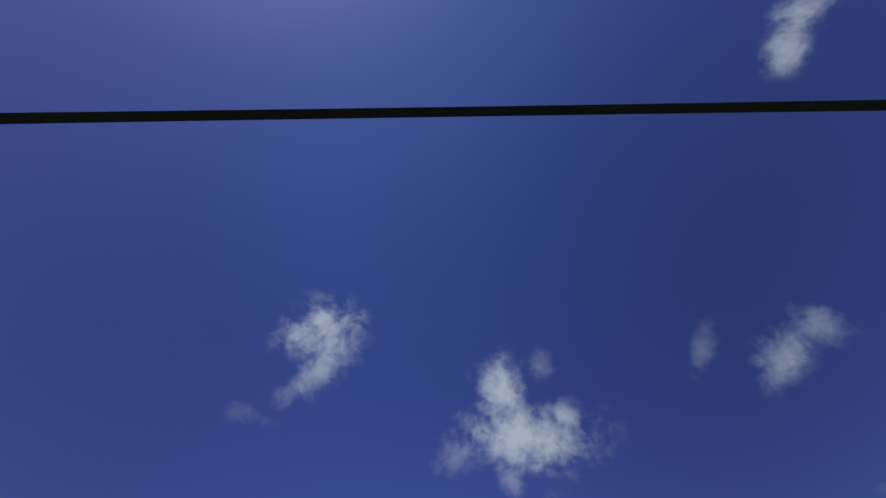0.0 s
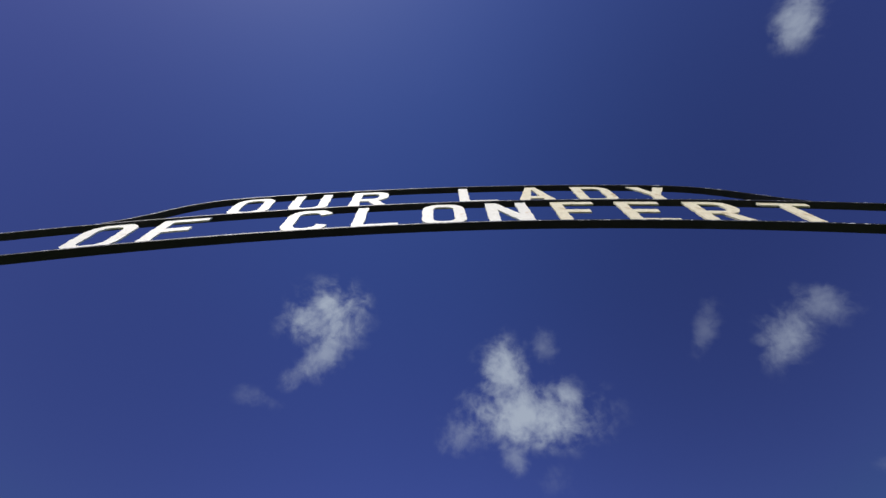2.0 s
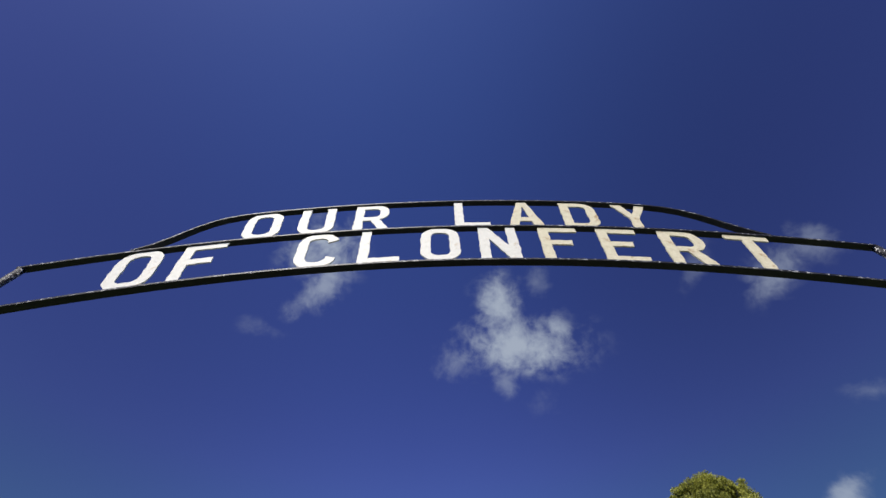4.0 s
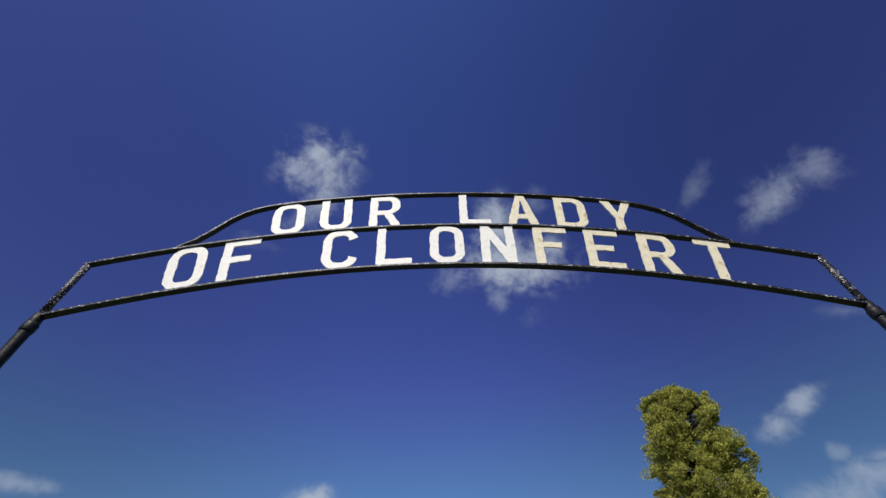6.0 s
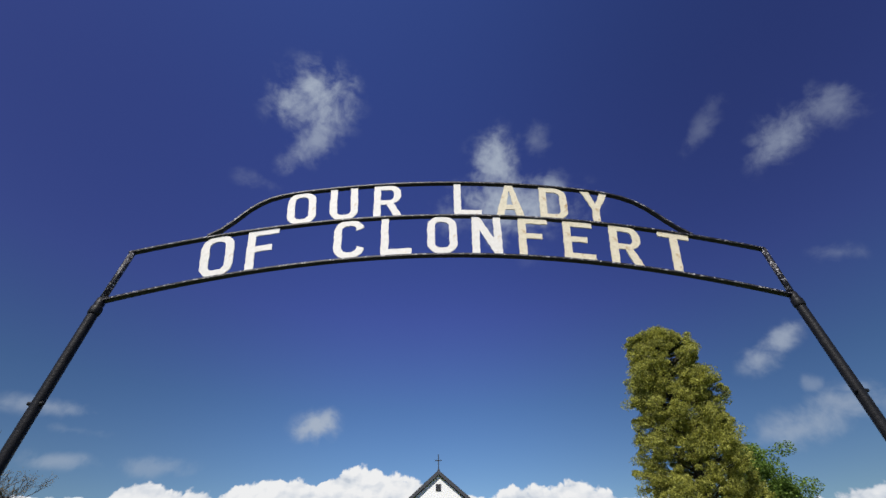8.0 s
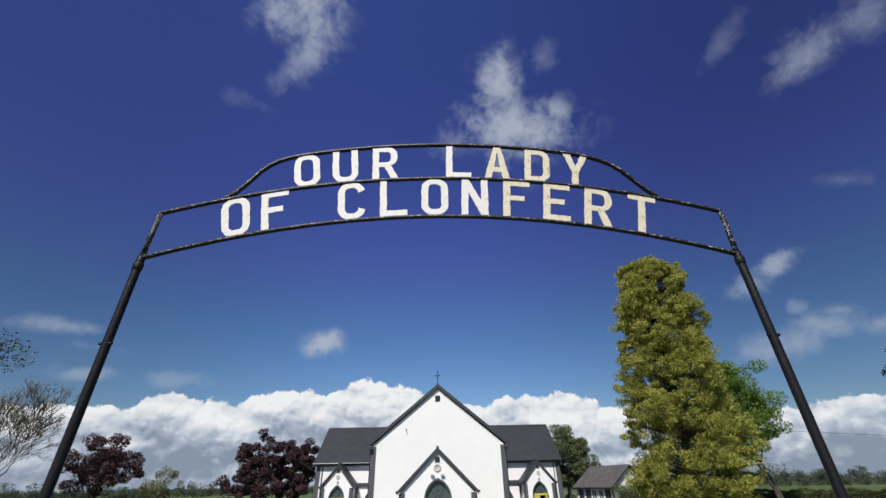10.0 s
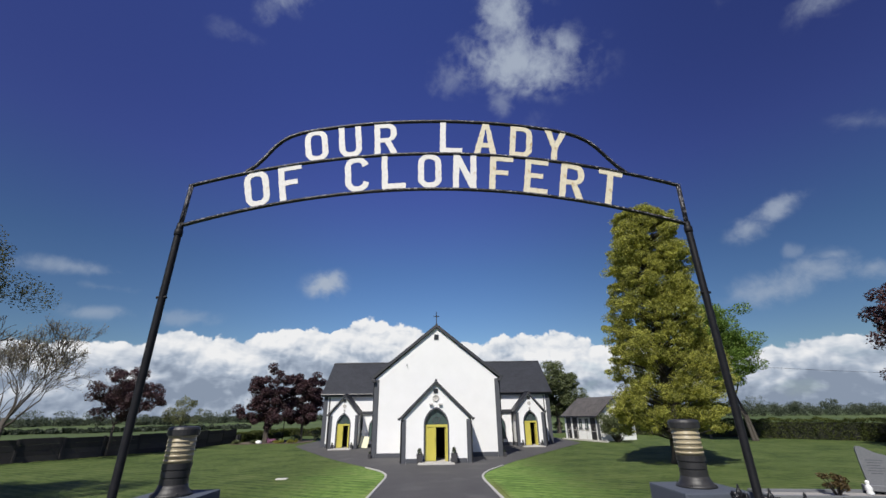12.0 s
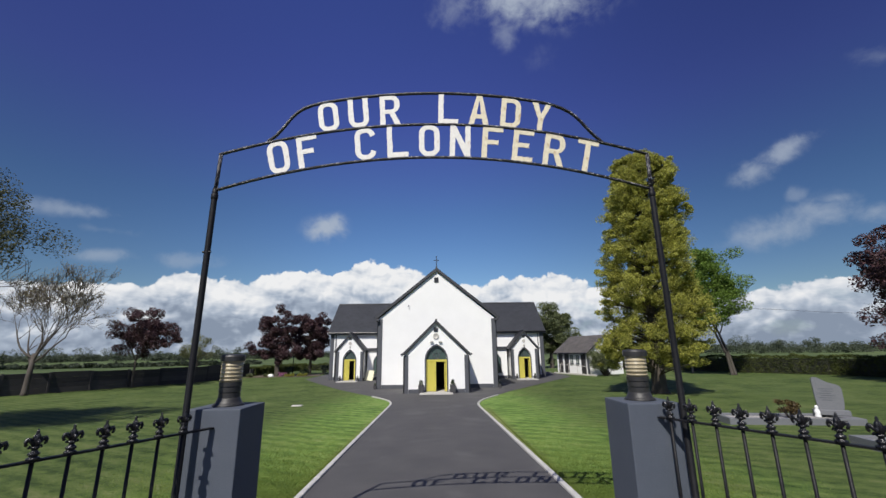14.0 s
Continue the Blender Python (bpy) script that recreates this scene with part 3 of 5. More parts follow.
def branches(bm, start, way, length, radius, depth, rng, spread=0.6, tips=None, segs=6, lift=0.15, forks=(2, 4), least=0.007):
    """A limb that wanders and forks into thinner ones; collects the tips."""
    p, d = Vector(start), Vector(way).normalized()
    pts, rad = [p.copy()], [radius]
    n = 4
    for i in range(n):
        d = (d + Vector(rng.normal(size=3)) * 0.13 + Vector((0, 0, lift * 0.3))).normalized()
        p = p + d * (length / n)
        pts.append(p.copy())
        rad.append(radius * (1 - 0.55 * (i + 1) / n))
    rad = [max(r, least) for r in rad]
    tube(bm, pts, rad, segs if depth > 1 else 4, caps=depth == 0)
    if depth == 0:
        if tips is not None:
            tips.append(tuple(p))
        return
    for k in range(rng.integers(*forks) + 1):
        at = pts[rng.integers(2, n + 1)] if k else pts[-1]
        side = Vector(rng.normal(size=3))
        side = (side - d * side.dot(d)).normalized()
        w = (d + side * spread * rng.uniform(0.7, 1.3) + Vector((0, 0, lift))).normalized()
        branches(bm, at, w, length * rng.uniform(0.58, 0.8), rad[-1] * rng.uniform(0.65, 0.95), depth - 1, rng, spread, tips, segs, lift, forks, least)


# ---------------------------------------------------------------- ground, drive, kerbs


def ground_z(y):
    """The land falls gently from the gate to the church, then lies level."""
    t = min(max(y, 0.0), 23.0)
    k = -0.022 * t
    if 20 < y < 26:
        u = (y - 20) / 6
        k = -0.44 - 0.066 * (u - 0.5 * u * u) * 2
    return max(k, -0.506) if y < 26 else -0.506


xs = [-1800, -700, -250, -100, -60] + [x for x in range(-45, 46, 3)] + [60, 100, 250, 700, 1800]
ys = [-300, -80, -30, -15, -8, -4, -1] + [y for y in range(0, 60, 2)] + [70, 90, 130, 200, 400, 900, 2500]
gv = [(x, y, ground_z(y)) for y in ys for x in xs]
gf = [(j * len(xs) + i, j * len(xs) + i + 1, (j + 1) * len(xs) + i + 1, (j + 1) * len(xs) + i) for j in range(len(ys) - 1) for i in range(len(xs) - 1)]
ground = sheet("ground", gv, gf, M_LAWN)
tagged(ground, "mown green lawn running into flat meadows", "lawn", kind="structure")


def along(points, y):
    """x on a broken line of (y, x), smoothed a little."""
    def raw(v):
        for (y0, x0), (y1, x1) in zip(points, points[1:]):
            if v <= y1:
                return x0 + (x1 - x0) * (v - y0) / (y1 - y0)
        return points[-1][1]
    return sum(raw(y + d) for d in (-0.7, -0.35, 0, 0.35, 0.7)) / 5


LEFT = [(-20, -1.95), (2.5, -1.97), (16.0, -2.08), (17.6, -2.35), (19.0, -2.95), (21.5, -4.3), (25.9, -6.9), (31, -9.6), (37.6, -12.9), (60, -13.2)]
RIGHT = [(-20, 1.95), (2.5, 1.97), (15.3, 1.76), (16.9, 2.0), (18.6, 2.6), (23.0, 4.6), (29, 8.1), (37, 13.0), (46, 13.0), (60, 13.0)]
rows_y = list(np.arange(-18, 60.1, 0.5))
tv, tf = [], []
for y in rows_y:
    l, r = along(LEFT, y), along(RIGHT, y)
    if y < -0.6:
        l, r = l - 9 * min(1, (-0.6 - y) / 3), r + 9 * min(1, (-0.6 - y) / 3)
    for i in range(9):
        u = i / 8
        tv.append((l + (r - l) * u, y, ground_z(y) + 0.012 + 0.02 * math.sin(math.pi * u)))
tf = [(j * 9 + i, j * 9 + i + 1, j * 9 + i + 10, j * 9 + i + 9) for j in range(len(rows_y) - 1) for i in range(8)]
tagged(sheet("driveway", tv, tf, M_TARMAC), "dark grey tarmac driveway widening round the church", "driveway", kind="structure")


def kerb_line(line, sign, y0, y1):
    """A run of pale edging stones beside the drive, as separate pieces."""
    root = tagged(new("kerb"), "pale concrete edging along the tarmac drive", "kerb", kind="structure")
    y = y0
    while y < y1:
        step = 0.9 if y < 15 else 0.45
        a, b = Vector((along(line, y + 0.006), y + 0.006)), Vector((along(line, y + step - 0.006), y + step - 0.006))
        d = (b - a).normalized()
        n = Vector((d.y, -d.x)) * sign
        w = 0.095
        bm = bmesh.new()
        lo = -0.1
        hi = 0.045 + 0.006 * math.sin(y * 7.3)
        q = [(a.x, a.y), (b.x, b.y), (b.x + n.x * w, b.y + n.y * w), (a.x + n.x * w, a.y + n.y * w)]
        prism(bm, q, "z", lo, hi)
        bmesh.ops.bevel(bm, geom=[e for e in bm.edges if all(v.co.z > 0 for v in e.verts)], offset=0.012, segments=1, affect="EDGES")
        for v in bm.verts:
            v.co.z += ground_z(v.co.y)
        part("kerb_stone", bm, M_KERB, root)
        y += step


kerb_line(LEFT, -1, 0.9, 20.2)
kerb_line(RIGHT, 1, 0.9, 19.8)

# ---------------------------------------------------------------- gate arch


def parabola(top, k, x0, x1, n=36):
    return [(x0 + (x1 - x0) * i / n, top - k * (x0 + (x1 - x0) * i / n) ** 2) for i in range(n + 1)]


LOW_TOP, LOW_K = 4.062, 0.0700
MID_TOP, MID_K = 4.462, 0.0670
arch = thing("entrance_arch", (0, 0, 0), "black iron gate arch carrying white lettering over the drive", "arch")
LX, RX = -2.30, 2.345
for x in (LX, RX):
    bm = bmesh.new()
    lathe(bm, [(0.05, 0), (0.047, 0.02), (0.030, 0.04), (0.030, 2.5), (0.029, LOW_TOP - LOW_K * x * x - 0.02), (0.026, LOW_TOP - LOW_K * x * x + 0.02)], 16, (x, 0, 0))
    post = part("post", bm, M_IRON, arch, "black painted tubular post", True)
    bm = bmesh.new()
    tube(bm, [(x - 0.042, -0.01, 3.02), (x + 0.042, -0.01, 3.02)], 0.011, 8)
    part("bolt", bm, M_IRON, post)
    bm = bmesh.new()
    lathe(bm, [(0.031, -0.03), (0.035, -0.02), (0.035, 0.02), (0.031, 0.03)], 16, (x, 0, 3.62))
    part("collar", bm, M_IRON, post, "", True)
    zl, zt = LOW_TOP - LOW_K * x * x, MID_TOP - MID_K * x * x
    bm = bmesh.new()
    tube(bm, [(x, 0, zl), (x + 0.012, 0, zt)], 0.02, 10)
    part("end_strut", bm, M_ARCHBAR, arch, "", True)
part("lower_bar", strip(bmesh.new(), parabola(LOW_TOP, LOW_K, LX, RX), 0.041, 0.014), M_ARCHBAR, arch, "weathered black curved bar with painted-on glints")
part("middle_bar", strip(bmesh.new(), parabola(MID_TOP, MID_K, LX - 0.005, RX + 0.015), 0.038, 0.014), M_ARCHBAR, arch, "weathered black curved bar with painted-on glints")
crest = [(-1.80, 4.262), (-1.72, 4.325), (-1.66, 4.40), (-1.61, 4.475), (-1.56, 4.55), (-1.50, 4.615), (-1.43, 4.667), (-1.33, 4.71), (-1.2, 4.742)]
crest += [(-1.05 + 2.13 * i / 20, 4.856 - 0.078 * (-1.05 + 2.13 * i / 20) ** 2) for i in range(21)]
crest += [(1.23, 4.735), (1.36, 4.70), (1.46, 4.66), (1.55, 4.605), (1.62, 4.54), (1.68, 4.465), (1.735, 4.39), (1.80, 4.31), (1.88, 4.235)]
part("top_bar", strip(bmesh.new(), crest, 0.038, 0.014), M_ARCHBAR, arch, "weathered black bar with curved shoulders and painted-on glints")

W, S = 0.66, 0.17        # letter width and stroke, of height 1


def bend(x, z, r, a0, a1, n=5):
    """Points round a corner whose centre is (x, z), between two angles in degrees."""
    return [(x + r * math.cos(radians(a0 + (a1 - a0) * k / n)), z + r * math.sin(radians(a0 + (a1 - a0) * k / n))) for k in range(n + 1)]


def ring(x0, z0, x1, z1, r):
    return bend(x0 + r, z0 + r, r, 180, 270) + bend(x1 - r, z0 + r, r, 270, 360) + bend(x1 - r, z1 - r, r, 0, 90) + bend(x0 + r, z1 - r, r, 90, 180)


def half_ring(x0, z0, x1, z1, r):
    return [(x0, z0)] + bend(x1 - r, z0 + r, r, 270, 360) + bend(x1 - r, z1 - r, r, 0, 90) + [(x0, z1)]


R0, R1, V = 0.27, 0.12, 0.145
GLYPHS = {
    "O": [ring(0, 0, W, 1, R0), ring(S, V, W - S, 1 - V, R1)],
    "U": [[(0, 1)] + bend(R0, R0, R0, 180, 270) + bend(W - R0, R0, R0, 270, 360) + [(W, 1), (W - S, 1)] + bend(W - S - R1, V + R1, R1, 360, 270) + bend(S + R1, V + R1, R1, 270, 180) + [(S, 1)]],
    "C": [bend(R0, R0, R0, 180, 270) + bend(W - R0, R0, R0, 270, 350) + [(W - S, 0.29)] + bend(W - S - R1, V + R1, R1, 350, 270) + bend(S + R1, V + R1, R1, 270, 180) + bend(S + R1, 1 - V - R1, R1, 180, 90) + bend(W - S - R1, 1 - V - R1, R1, 90, 10) + [(W - S, 0.71)] + bend(W - R0, 1 - R0, R0, 10, 90) + bend(R0, 1 - R0, R0, 90, 180)],
    "L": [[(0, 0), (W, 0), (W, 0.15), (S, 0.15), (S, 1), (0, 1)]],
    "F": [[(0, 0), (S, 0), (S, 0.44), (0.52, 0.44), (0.52, 0.58), (S, 0.58), (S, 0.86), (W, 0.86), (W, 1), (0, 1)]],
    "E": [[(0, 0), (W, 0), (W, 0.14), (S, 0.14), (S, 0.44), (0.52, 0.44), (0.52, 0.58), (S, 0.58), (S, 0.86), (W, 0.86), (W, 1), (0, 1)]],
    "T": [[(0.245, 0), (0.245 + S, 0), (0.245 + S, 0.86), (W, 0.86), (W, 1), (0, 1), (0, 0.86), (0.245, 0.86)]],
    "N": [[(0, 0), (S, 0), (S, 0.62), (W - S, 0), (W, 0), (W, 1), (W - S, 1), (W - S, 0.40), (S, 1), (0, 1)]],
    "Y": [[(0.245, 0), (0.245 + S, 0), (0.245 + S, 0.42), (W, 1), (W - 0.19, 1), (0.333, 0.60), (0.19, 1), (0, 1), (0.245, 0.42)]],
    "D": [half_ring(0, 0, W, 1, R0), half_ring(S, V, W - S, 1 - V, R1)],
    "A": [[(0, 0), (0.18, 0), (0.22, 0.21), (0.44, 0.21), (0.48, 0), (W, 0), (0.43, 1), (0.23, 1)], [(0.25, 0.35), (0.41, 0.35), (0.34, 0.80), (0.32, 0.80)]],
    "R": [[(0, 0), (S, 0), (S, 0.38), (0.31, 0.38), (0.48, 0), (0.67, 0), (0.48, 0.41)] + bend(W - 0.25, 0.66, 0.25, 285, 360) + bend(W - 0.25, 0.75, 0.25, 0, 90) + [(0, 1)], [(S, 0.52)] + bend(W - S - 0.12, 0.64, 0.12, 270, 360) + bend(W - S - 0.12, 0.74, 0.12, 0, 90) + [(S, 0.86)]],
}


def letter(ch, x, z, width, height, tilt, mat):
    """A flat cut-out plate letter, its middle at (x, z)."""
    cu = bpy.data.curves.new("letter_" + ch.lower(), "CURVE")
    cu.dimensions, cu.fill_mode, cu.extrude = "2D", "BOTH", 0.004
    jit = random.Random(ord(ch) * 31 + int((x + 3) * 100))
    for outline in GLYPHS[ch]:
        cut = []
        for (a0, b0), (a1, b1) in zip(outline, outline[1:] + outline[:1]):      # torch-cut, slightly ragged edges
            k = max(1, int(math.hypot(a1 - a0, b1 - b0) / 0.07))
            cut += [(a0 + (a1 - a0) * i / k + jit.uniform(-0.009, 0.009), b0 + (b1 - b0) * i / k + jit.uniform(-0.007, 0.007)) for i in range(k)]
        outline = cut
        sp = cu.splines.new("POLY")
        sp.points.add(len(outline) - 1)
        for p, (a, b) in zip(sp.points, outline):
            p.co = ((a / W - 0.5) * width, (b - 0.5) * height, 0, 1)
        sp.use_cyclic_u = True
    tmp = bpy.data.objects.new("tmp", cu)
    me = bpy.data.meshes.new_from_object(tmp)
    bpy.data.objects.remove(tmp)
    me.name = "letter"
    me.materials.append(mat)
    ob = new("letter", me)
    ob.parent = arch
    ob.matrix_local = pose(x, -0.005, z, 90, 0, 0) @ pose(0, 0, 0, 0, 0, tilt)
    ob["label"] = "white painted cut-out capital " + ch + (" with rust" if mat is M_RUSTY else "")
    return ob


ROW1 = [("O", -1.155), ("U", -0.825), ("R", -0.475), ("L", 0.18), ("A", 0.525), ("D", 0.88), ("Y", 1.215)]
ROW2 = [("O", -1.665), ("F", -1.355), ("C", -0.735), ("L", -0.385), ("O", -0.035), ("N", 0.305), ("F", 0.66), ("E", 0.995), ("R", 1.335), ("T", 1.685)]
for ch, x in ROW1:
    lo = MID_TOP - MID_K * x * x + 0.010
    hi = 4.856 - 0.078 * x * x - 0.010
    letter(ch, x, (lo + hi) / 2 - 0.004, 0.222, (hi - lo) - 0.006, -math.degrees(math.atan(2 * MID_K * x)), M_LETTER if x < 0.4 else M_RUSTY)
for ch, x in ROW2:
    lo = LOW_TOP - LOW_K * x * x + 0.012
    hi = MID_TOP - MID_K * x * x - 0.012
    letter(ch, x, (lo + hi) / 2, 0.226, (hi - lo) - 0.004, -math.degrees(math.atan(2 * LOW_K * x)), M_LETTER if x < 0.45 else M_RUSTY)

# ---------------------------------------------------------------- pillars and lamps
PILLAR_X = 2.14


def gate_pillar(x):
    p = thing("gate_pillar", (x, 0.405, 0), "square blue-grey painted masonry gate pillar", "pillar", "pillars of the gate")
    part("shaft", boxed(-0.262, 0.262, -0.285, 0.285, -0.15, 1.5, bevel=0.012), M_PILLAR, p)


def pillar_lamp(x):
    l = thing("pillar_lamp", (x, 0.41, 1.5), "black cylindrical lamp with a ribbed cream lens on the pillar", "lamp", "lamps on the pillars")
    part("base", lathe(bmesh.new(), [(0.15, 0), (0.15, 0.012), (0.137, 0.02), (0.125, 0.035), (0.112, 0.06), (0.107, 0.08)], 28), M_LAMPBLACK, l, "", True)
    part("body", lathe(bmesh.new(), [(0.104, 0.08), (0.104, 0.125), (0.098, 0.128), (0.098, 0.133), (0.106, 0.136), (0.106, 0.18), (0.1, 0.183), (0.1, 0.188), (0.109, 0.191), (0.109, 0.232)], 28), M_LAMPBLACK, l)
    lens = part("lens", lathe(bmesh.new(), [(0.102, 0.232), (0.102, 0.44)], 28), M_LENS, l, "cream lamp lens", True)
    for k in range(6):
        z = 0.243 + 0.036 * k
        part("louvre", lathe(bmesh.new(), [(0.098, z), (0.107, z + 0.002), (0.108, z + 0.014), (0.098, z + 0.022)], 28), M_LENS, lens, "", True)
    part("cap", lathe(bmesh.new(), [(0.121, 0.44), (0.122, 0.485), (0.112, 0.502), (0.08, 0.508), (0.01, 0.51)], 28), M_LAMPBLACK, l, "black lamp cap")
    for k in range(4):
        a = math.pi / 4 + k * math.pi / 2
        part("bolt", lathe(bmesh.new(), [(0.012, 0), (0.012, 0.012), (0.006, 0.016)], 8, (0.137 * math.cos(a), 0.137 * math.sin(a), 0.01)), M_LAMPBLACK, l)


for x in (-PILLAR_X + 0.025, PILLAR_X):
    gate_pillar(x)
    pillar_lamp(x)

# ---------------------------------------------------------------- railings


def finial_mesh():
    """A cast fleur head: collar, bulb, three leaves."""
    bm = bmesh.new()
    lathe(bm, [(0.022, 0), (0.040, 0.002), (0.041, 0.012), (0.026, 0.017), (0.024, 0.022), (0.034, 0.026), (0.035, 0.036), (0.022, 0.042), (0.017, 0.050), (0.017, 0.056), (0.029, 0.060), (0.029, 0.068), (0.014, 0.073)], 12)
    # upright middle leaf: a flattened spear with a bud on top
    for w, d in ((1.0, 0.55), (0.55, 1.0)):
        rows = [(0.010, 0.070), (0.019, 0.088), (0.027, 0.106), (0.022, 0.124), (0.010, 0.138), (0.011, 0.146), (0.007, 0.156), (0.001, 0.160)]
        rings = [[bm.verts.new((r * w * math.cos(k * math.pi / 4), r * d * math.sin(k * math.pi / 4), z)) for k in range(8)] for r, z in rows]
        for p, q in zip(rings, rings[1:]):
            for k in range(8):
                bm.faces.new((p[k], p[(k + 1) % 8], q[(k + 1) % 8], q[k]))
    for s in (-1, 1):
        tube(bm, [(s * 0.008, 0, 0.068), (s * 0.020, 0, 0.088), (s * 0.036, 0, 0.106), (s * 0.051, 0, 0.108), (s * 0.059, 0, 0.096), (s * 0.055, 0, 0.082), (s * 0.046, 0, 0.080)], [0.008, 0.011, 0.014, 0.014, 0.012, 0.010, 0.008], 7)
        tube(bm, [(0, s * 0.008, 0.068), (0, s * 0.018, 0.086), (0, s * 0.030, 0.098), (0, s * 0.040, 0.094), (0, s * 0.042, 0.080)], [0.007, 0.010, 0.012, 0.011, 0.007], 7)
        tube(bm, [(s * 0.020, 0, 0.064), (s * 0.033, 0, 0.070), (s * 0.040, 0, 0.062)], [0.008, 0.009, 0.006], 6)
    bmesh.ops.recalc_face_normals(bm, faces=bm.faces)
    me = bpy.data.meshes.new("finial")
    bm.to_mesh(me)
    bm.free()
    me.polygons.foreach_set("use_smooth", [True] * len(me.polygons))
    me.materials.append(M_FINIAL)
    return me


FINIAL = finial_mesh()


def railing(x, y, z, angle, first, spacing, count):
    """Upright bars under a top rail that runs off from (x, y) at an angle, with a finial on each bar."""
    r = thing("railing", (x, y, 0), "black iron railing with cast fleur heads, splayed towards the road", "railing", "railings beside the gate", rz=angle)
    length = first + spacing * count
    part("top_rail", boxed(0, length, -0.024, 0.024, z - 0.008, z + 0.008, bevel=0.003), M_IRON, r)
    part("bottom_rail", boxed(0, length, -0.018, 0.018, 0.14, 0.156, bevel=0.003), M_IRON, r)
    bar = None
    for k in range(count):
        u = first + spacing * k
        if bar is None:
            b = part("bar", tube(bmesh.new(), [(0, 0, 0.03 if k % 4 == 0 else 0.1), (0, 0, z)], 0.0135, 8), M_IRON, r, "", True)
            bar = b.data
        else:
            b = new("bar", bar)
            b.parent = r
        b.location = (u, 0, 0)
        f = new("finial", FINIAL)
        f.parent = b
        f.location = (0, 0, z + 0.006)
        f.scale = (0.95, 0.95, 1.22)
        f.rotation_euler = (0, 0, 0.12 * math.sin(3.1 * k))
    for u in (0.02 + first, length):
        part("foot", boxed(u - 0.04, u + 0.04, -0.04, 0.04, -0.05, 0.04, bevel=0.004), M_IRON, r)


railing(-2.10, 0.118, 1.335, math.degrees(math.atan2(-1.31, -0.645)), 0.285, 0.2025, 16)
railing(2.165, 0.118, 1.372, math.degrees(math.atan2(-1.385, 0.715)), 0.118, 0.2055, 17)

# ---------------------------------------------------------------- church
church = thing("church", (0, 0, -0.5), "white rendered church with dark slate roofs and yellow doors", "church")
CZ = 0.5        # parts are built from world heights: z + CZ


def up(pts):
    return [(a, b + CZ) for a, b in pts]


def rake(bm, x0, z0, x1, z1, y0, y1, depth):
    """A board along a gable's slope in an x-z plane."""
    prism(bm, up([(x0, z0), (x1, z1), (x1, z1 - depth), (x0, z0 - depth)]), "y", y0, y1)
    return bm


def gable_roof(parent, cx, hw, eave, ridge, y0, y1, mat, barge=0.26):
    """Two slate slopes, their barge boards and the ridge, over a gable that faces -y."""
    for s in (-1, 1):
        bm = bmesh.new()
        slab(bm, [(cx + s * hw, y0, eave + CZ), (cx + s * hw, y1, eave + CZ), (cx, y1, ridge + CZ), (cx, y0, ridge + CZ)], 0.10)
        part("roof", bm, mat, parent, "dark blue-grey slate slope")
        part("barge_board", rake(bmesh.new(), cx + s * (hw + 0.02), eave - 0.03, cx, ridge - 0.03, y0 - 0.04, y0 + 0.05, barge), M_BARGE, parent, "dark grey barge board")
        part("gutter", tube(bmesh.new(), [(cx + s * (hw + 0.05), y0 + 0.02, eave - 0.06 + CZ), (cx + s * (hw + 0.05), y1, eave - 0.06 + CZ)], 0.06, 8), M_GUTTER, parent)
    bm = bmesh.new()
    tube(bm, [(cx, y0 - 0.02, ridge + 0.0 + CZ), (cx, y1, ridge + 0.0 + CZ)], 0.07, 8)
    part("ridge_cap", bm, M_BARGE, parent)


def pilaster(parent, x0, x1, y0, y1, z0, z1):
    part("pilaster", boxed(x0, x1, y0, y1, z0 + CZ, z1 + CZ, bevel=0.01), M_GREYTRIM, parent, "dark grey painted corner strip")


def plinth(parent, x0, x1, y0, y1):
    part("plinth", boxed(x0, x1, y0, y1, 0, 0.28, bevel=0.01), M_GREYTRIM, parent, "dark grey painted plinth")


def downpipe(parent, x, y, z0, z1):
    bm = bmesh.new()
    tube(bm, [(x, y + 0.1, z1 + CZ), (x, y, z1 - 0.14 + CZ), (x, y, z0 + 0.1 + CZ), (x, y - 0.08, z0 + CZ)], 0.04, 8)
    part("downpipe", bm, M_GUTTER, parent)


def arched_window(parent, cx, y, zsill, zs, a, rise):
    """A pointed window in a dark frame, set in front of its recess."""
    top = [(cx + x, z) for x, z in gothic(a, zs, rise)]
    win = part("window", prism(bmesh.new(), up([(cx - a, zsill), (cx + a, zsill)] + top), "y", y - 0.012, y + 0.02), M_GLASS, parent, "dark pointed window")
    outer = [(cx + x, z) for x, z in gothic(a + 0.07, zs, rise + 0.09)]
    bm = bmesh.new()
    ring_o = [(cx + a + 0.07, zsill)] + outer + [(cx - a - 0.07, zsill)]
    ring_i = [(cx - a, zsill)] + top[::-1] + [(cx + a, zsill)]
    prism(bm, up(ring_o + ring_i), "y", y - 0.05, y - 0.002)
    part("frame", bm, M_GREYTRIM, win)
    part("sill", boxed(cx - a - 0.12, cx + a + 0.12, y - 0.12, y, zsill - 0.08 + CZ, zsill + CZ, bevel=0.01), M_GREYTRIM, win)
    part("mullion", boxed(cx - 0.018, cx + 0.018, y - 0.03, y - 0.014, zsill + CZ, zs + rise * 0.92 + CZ), M_GREYTRIM, win)


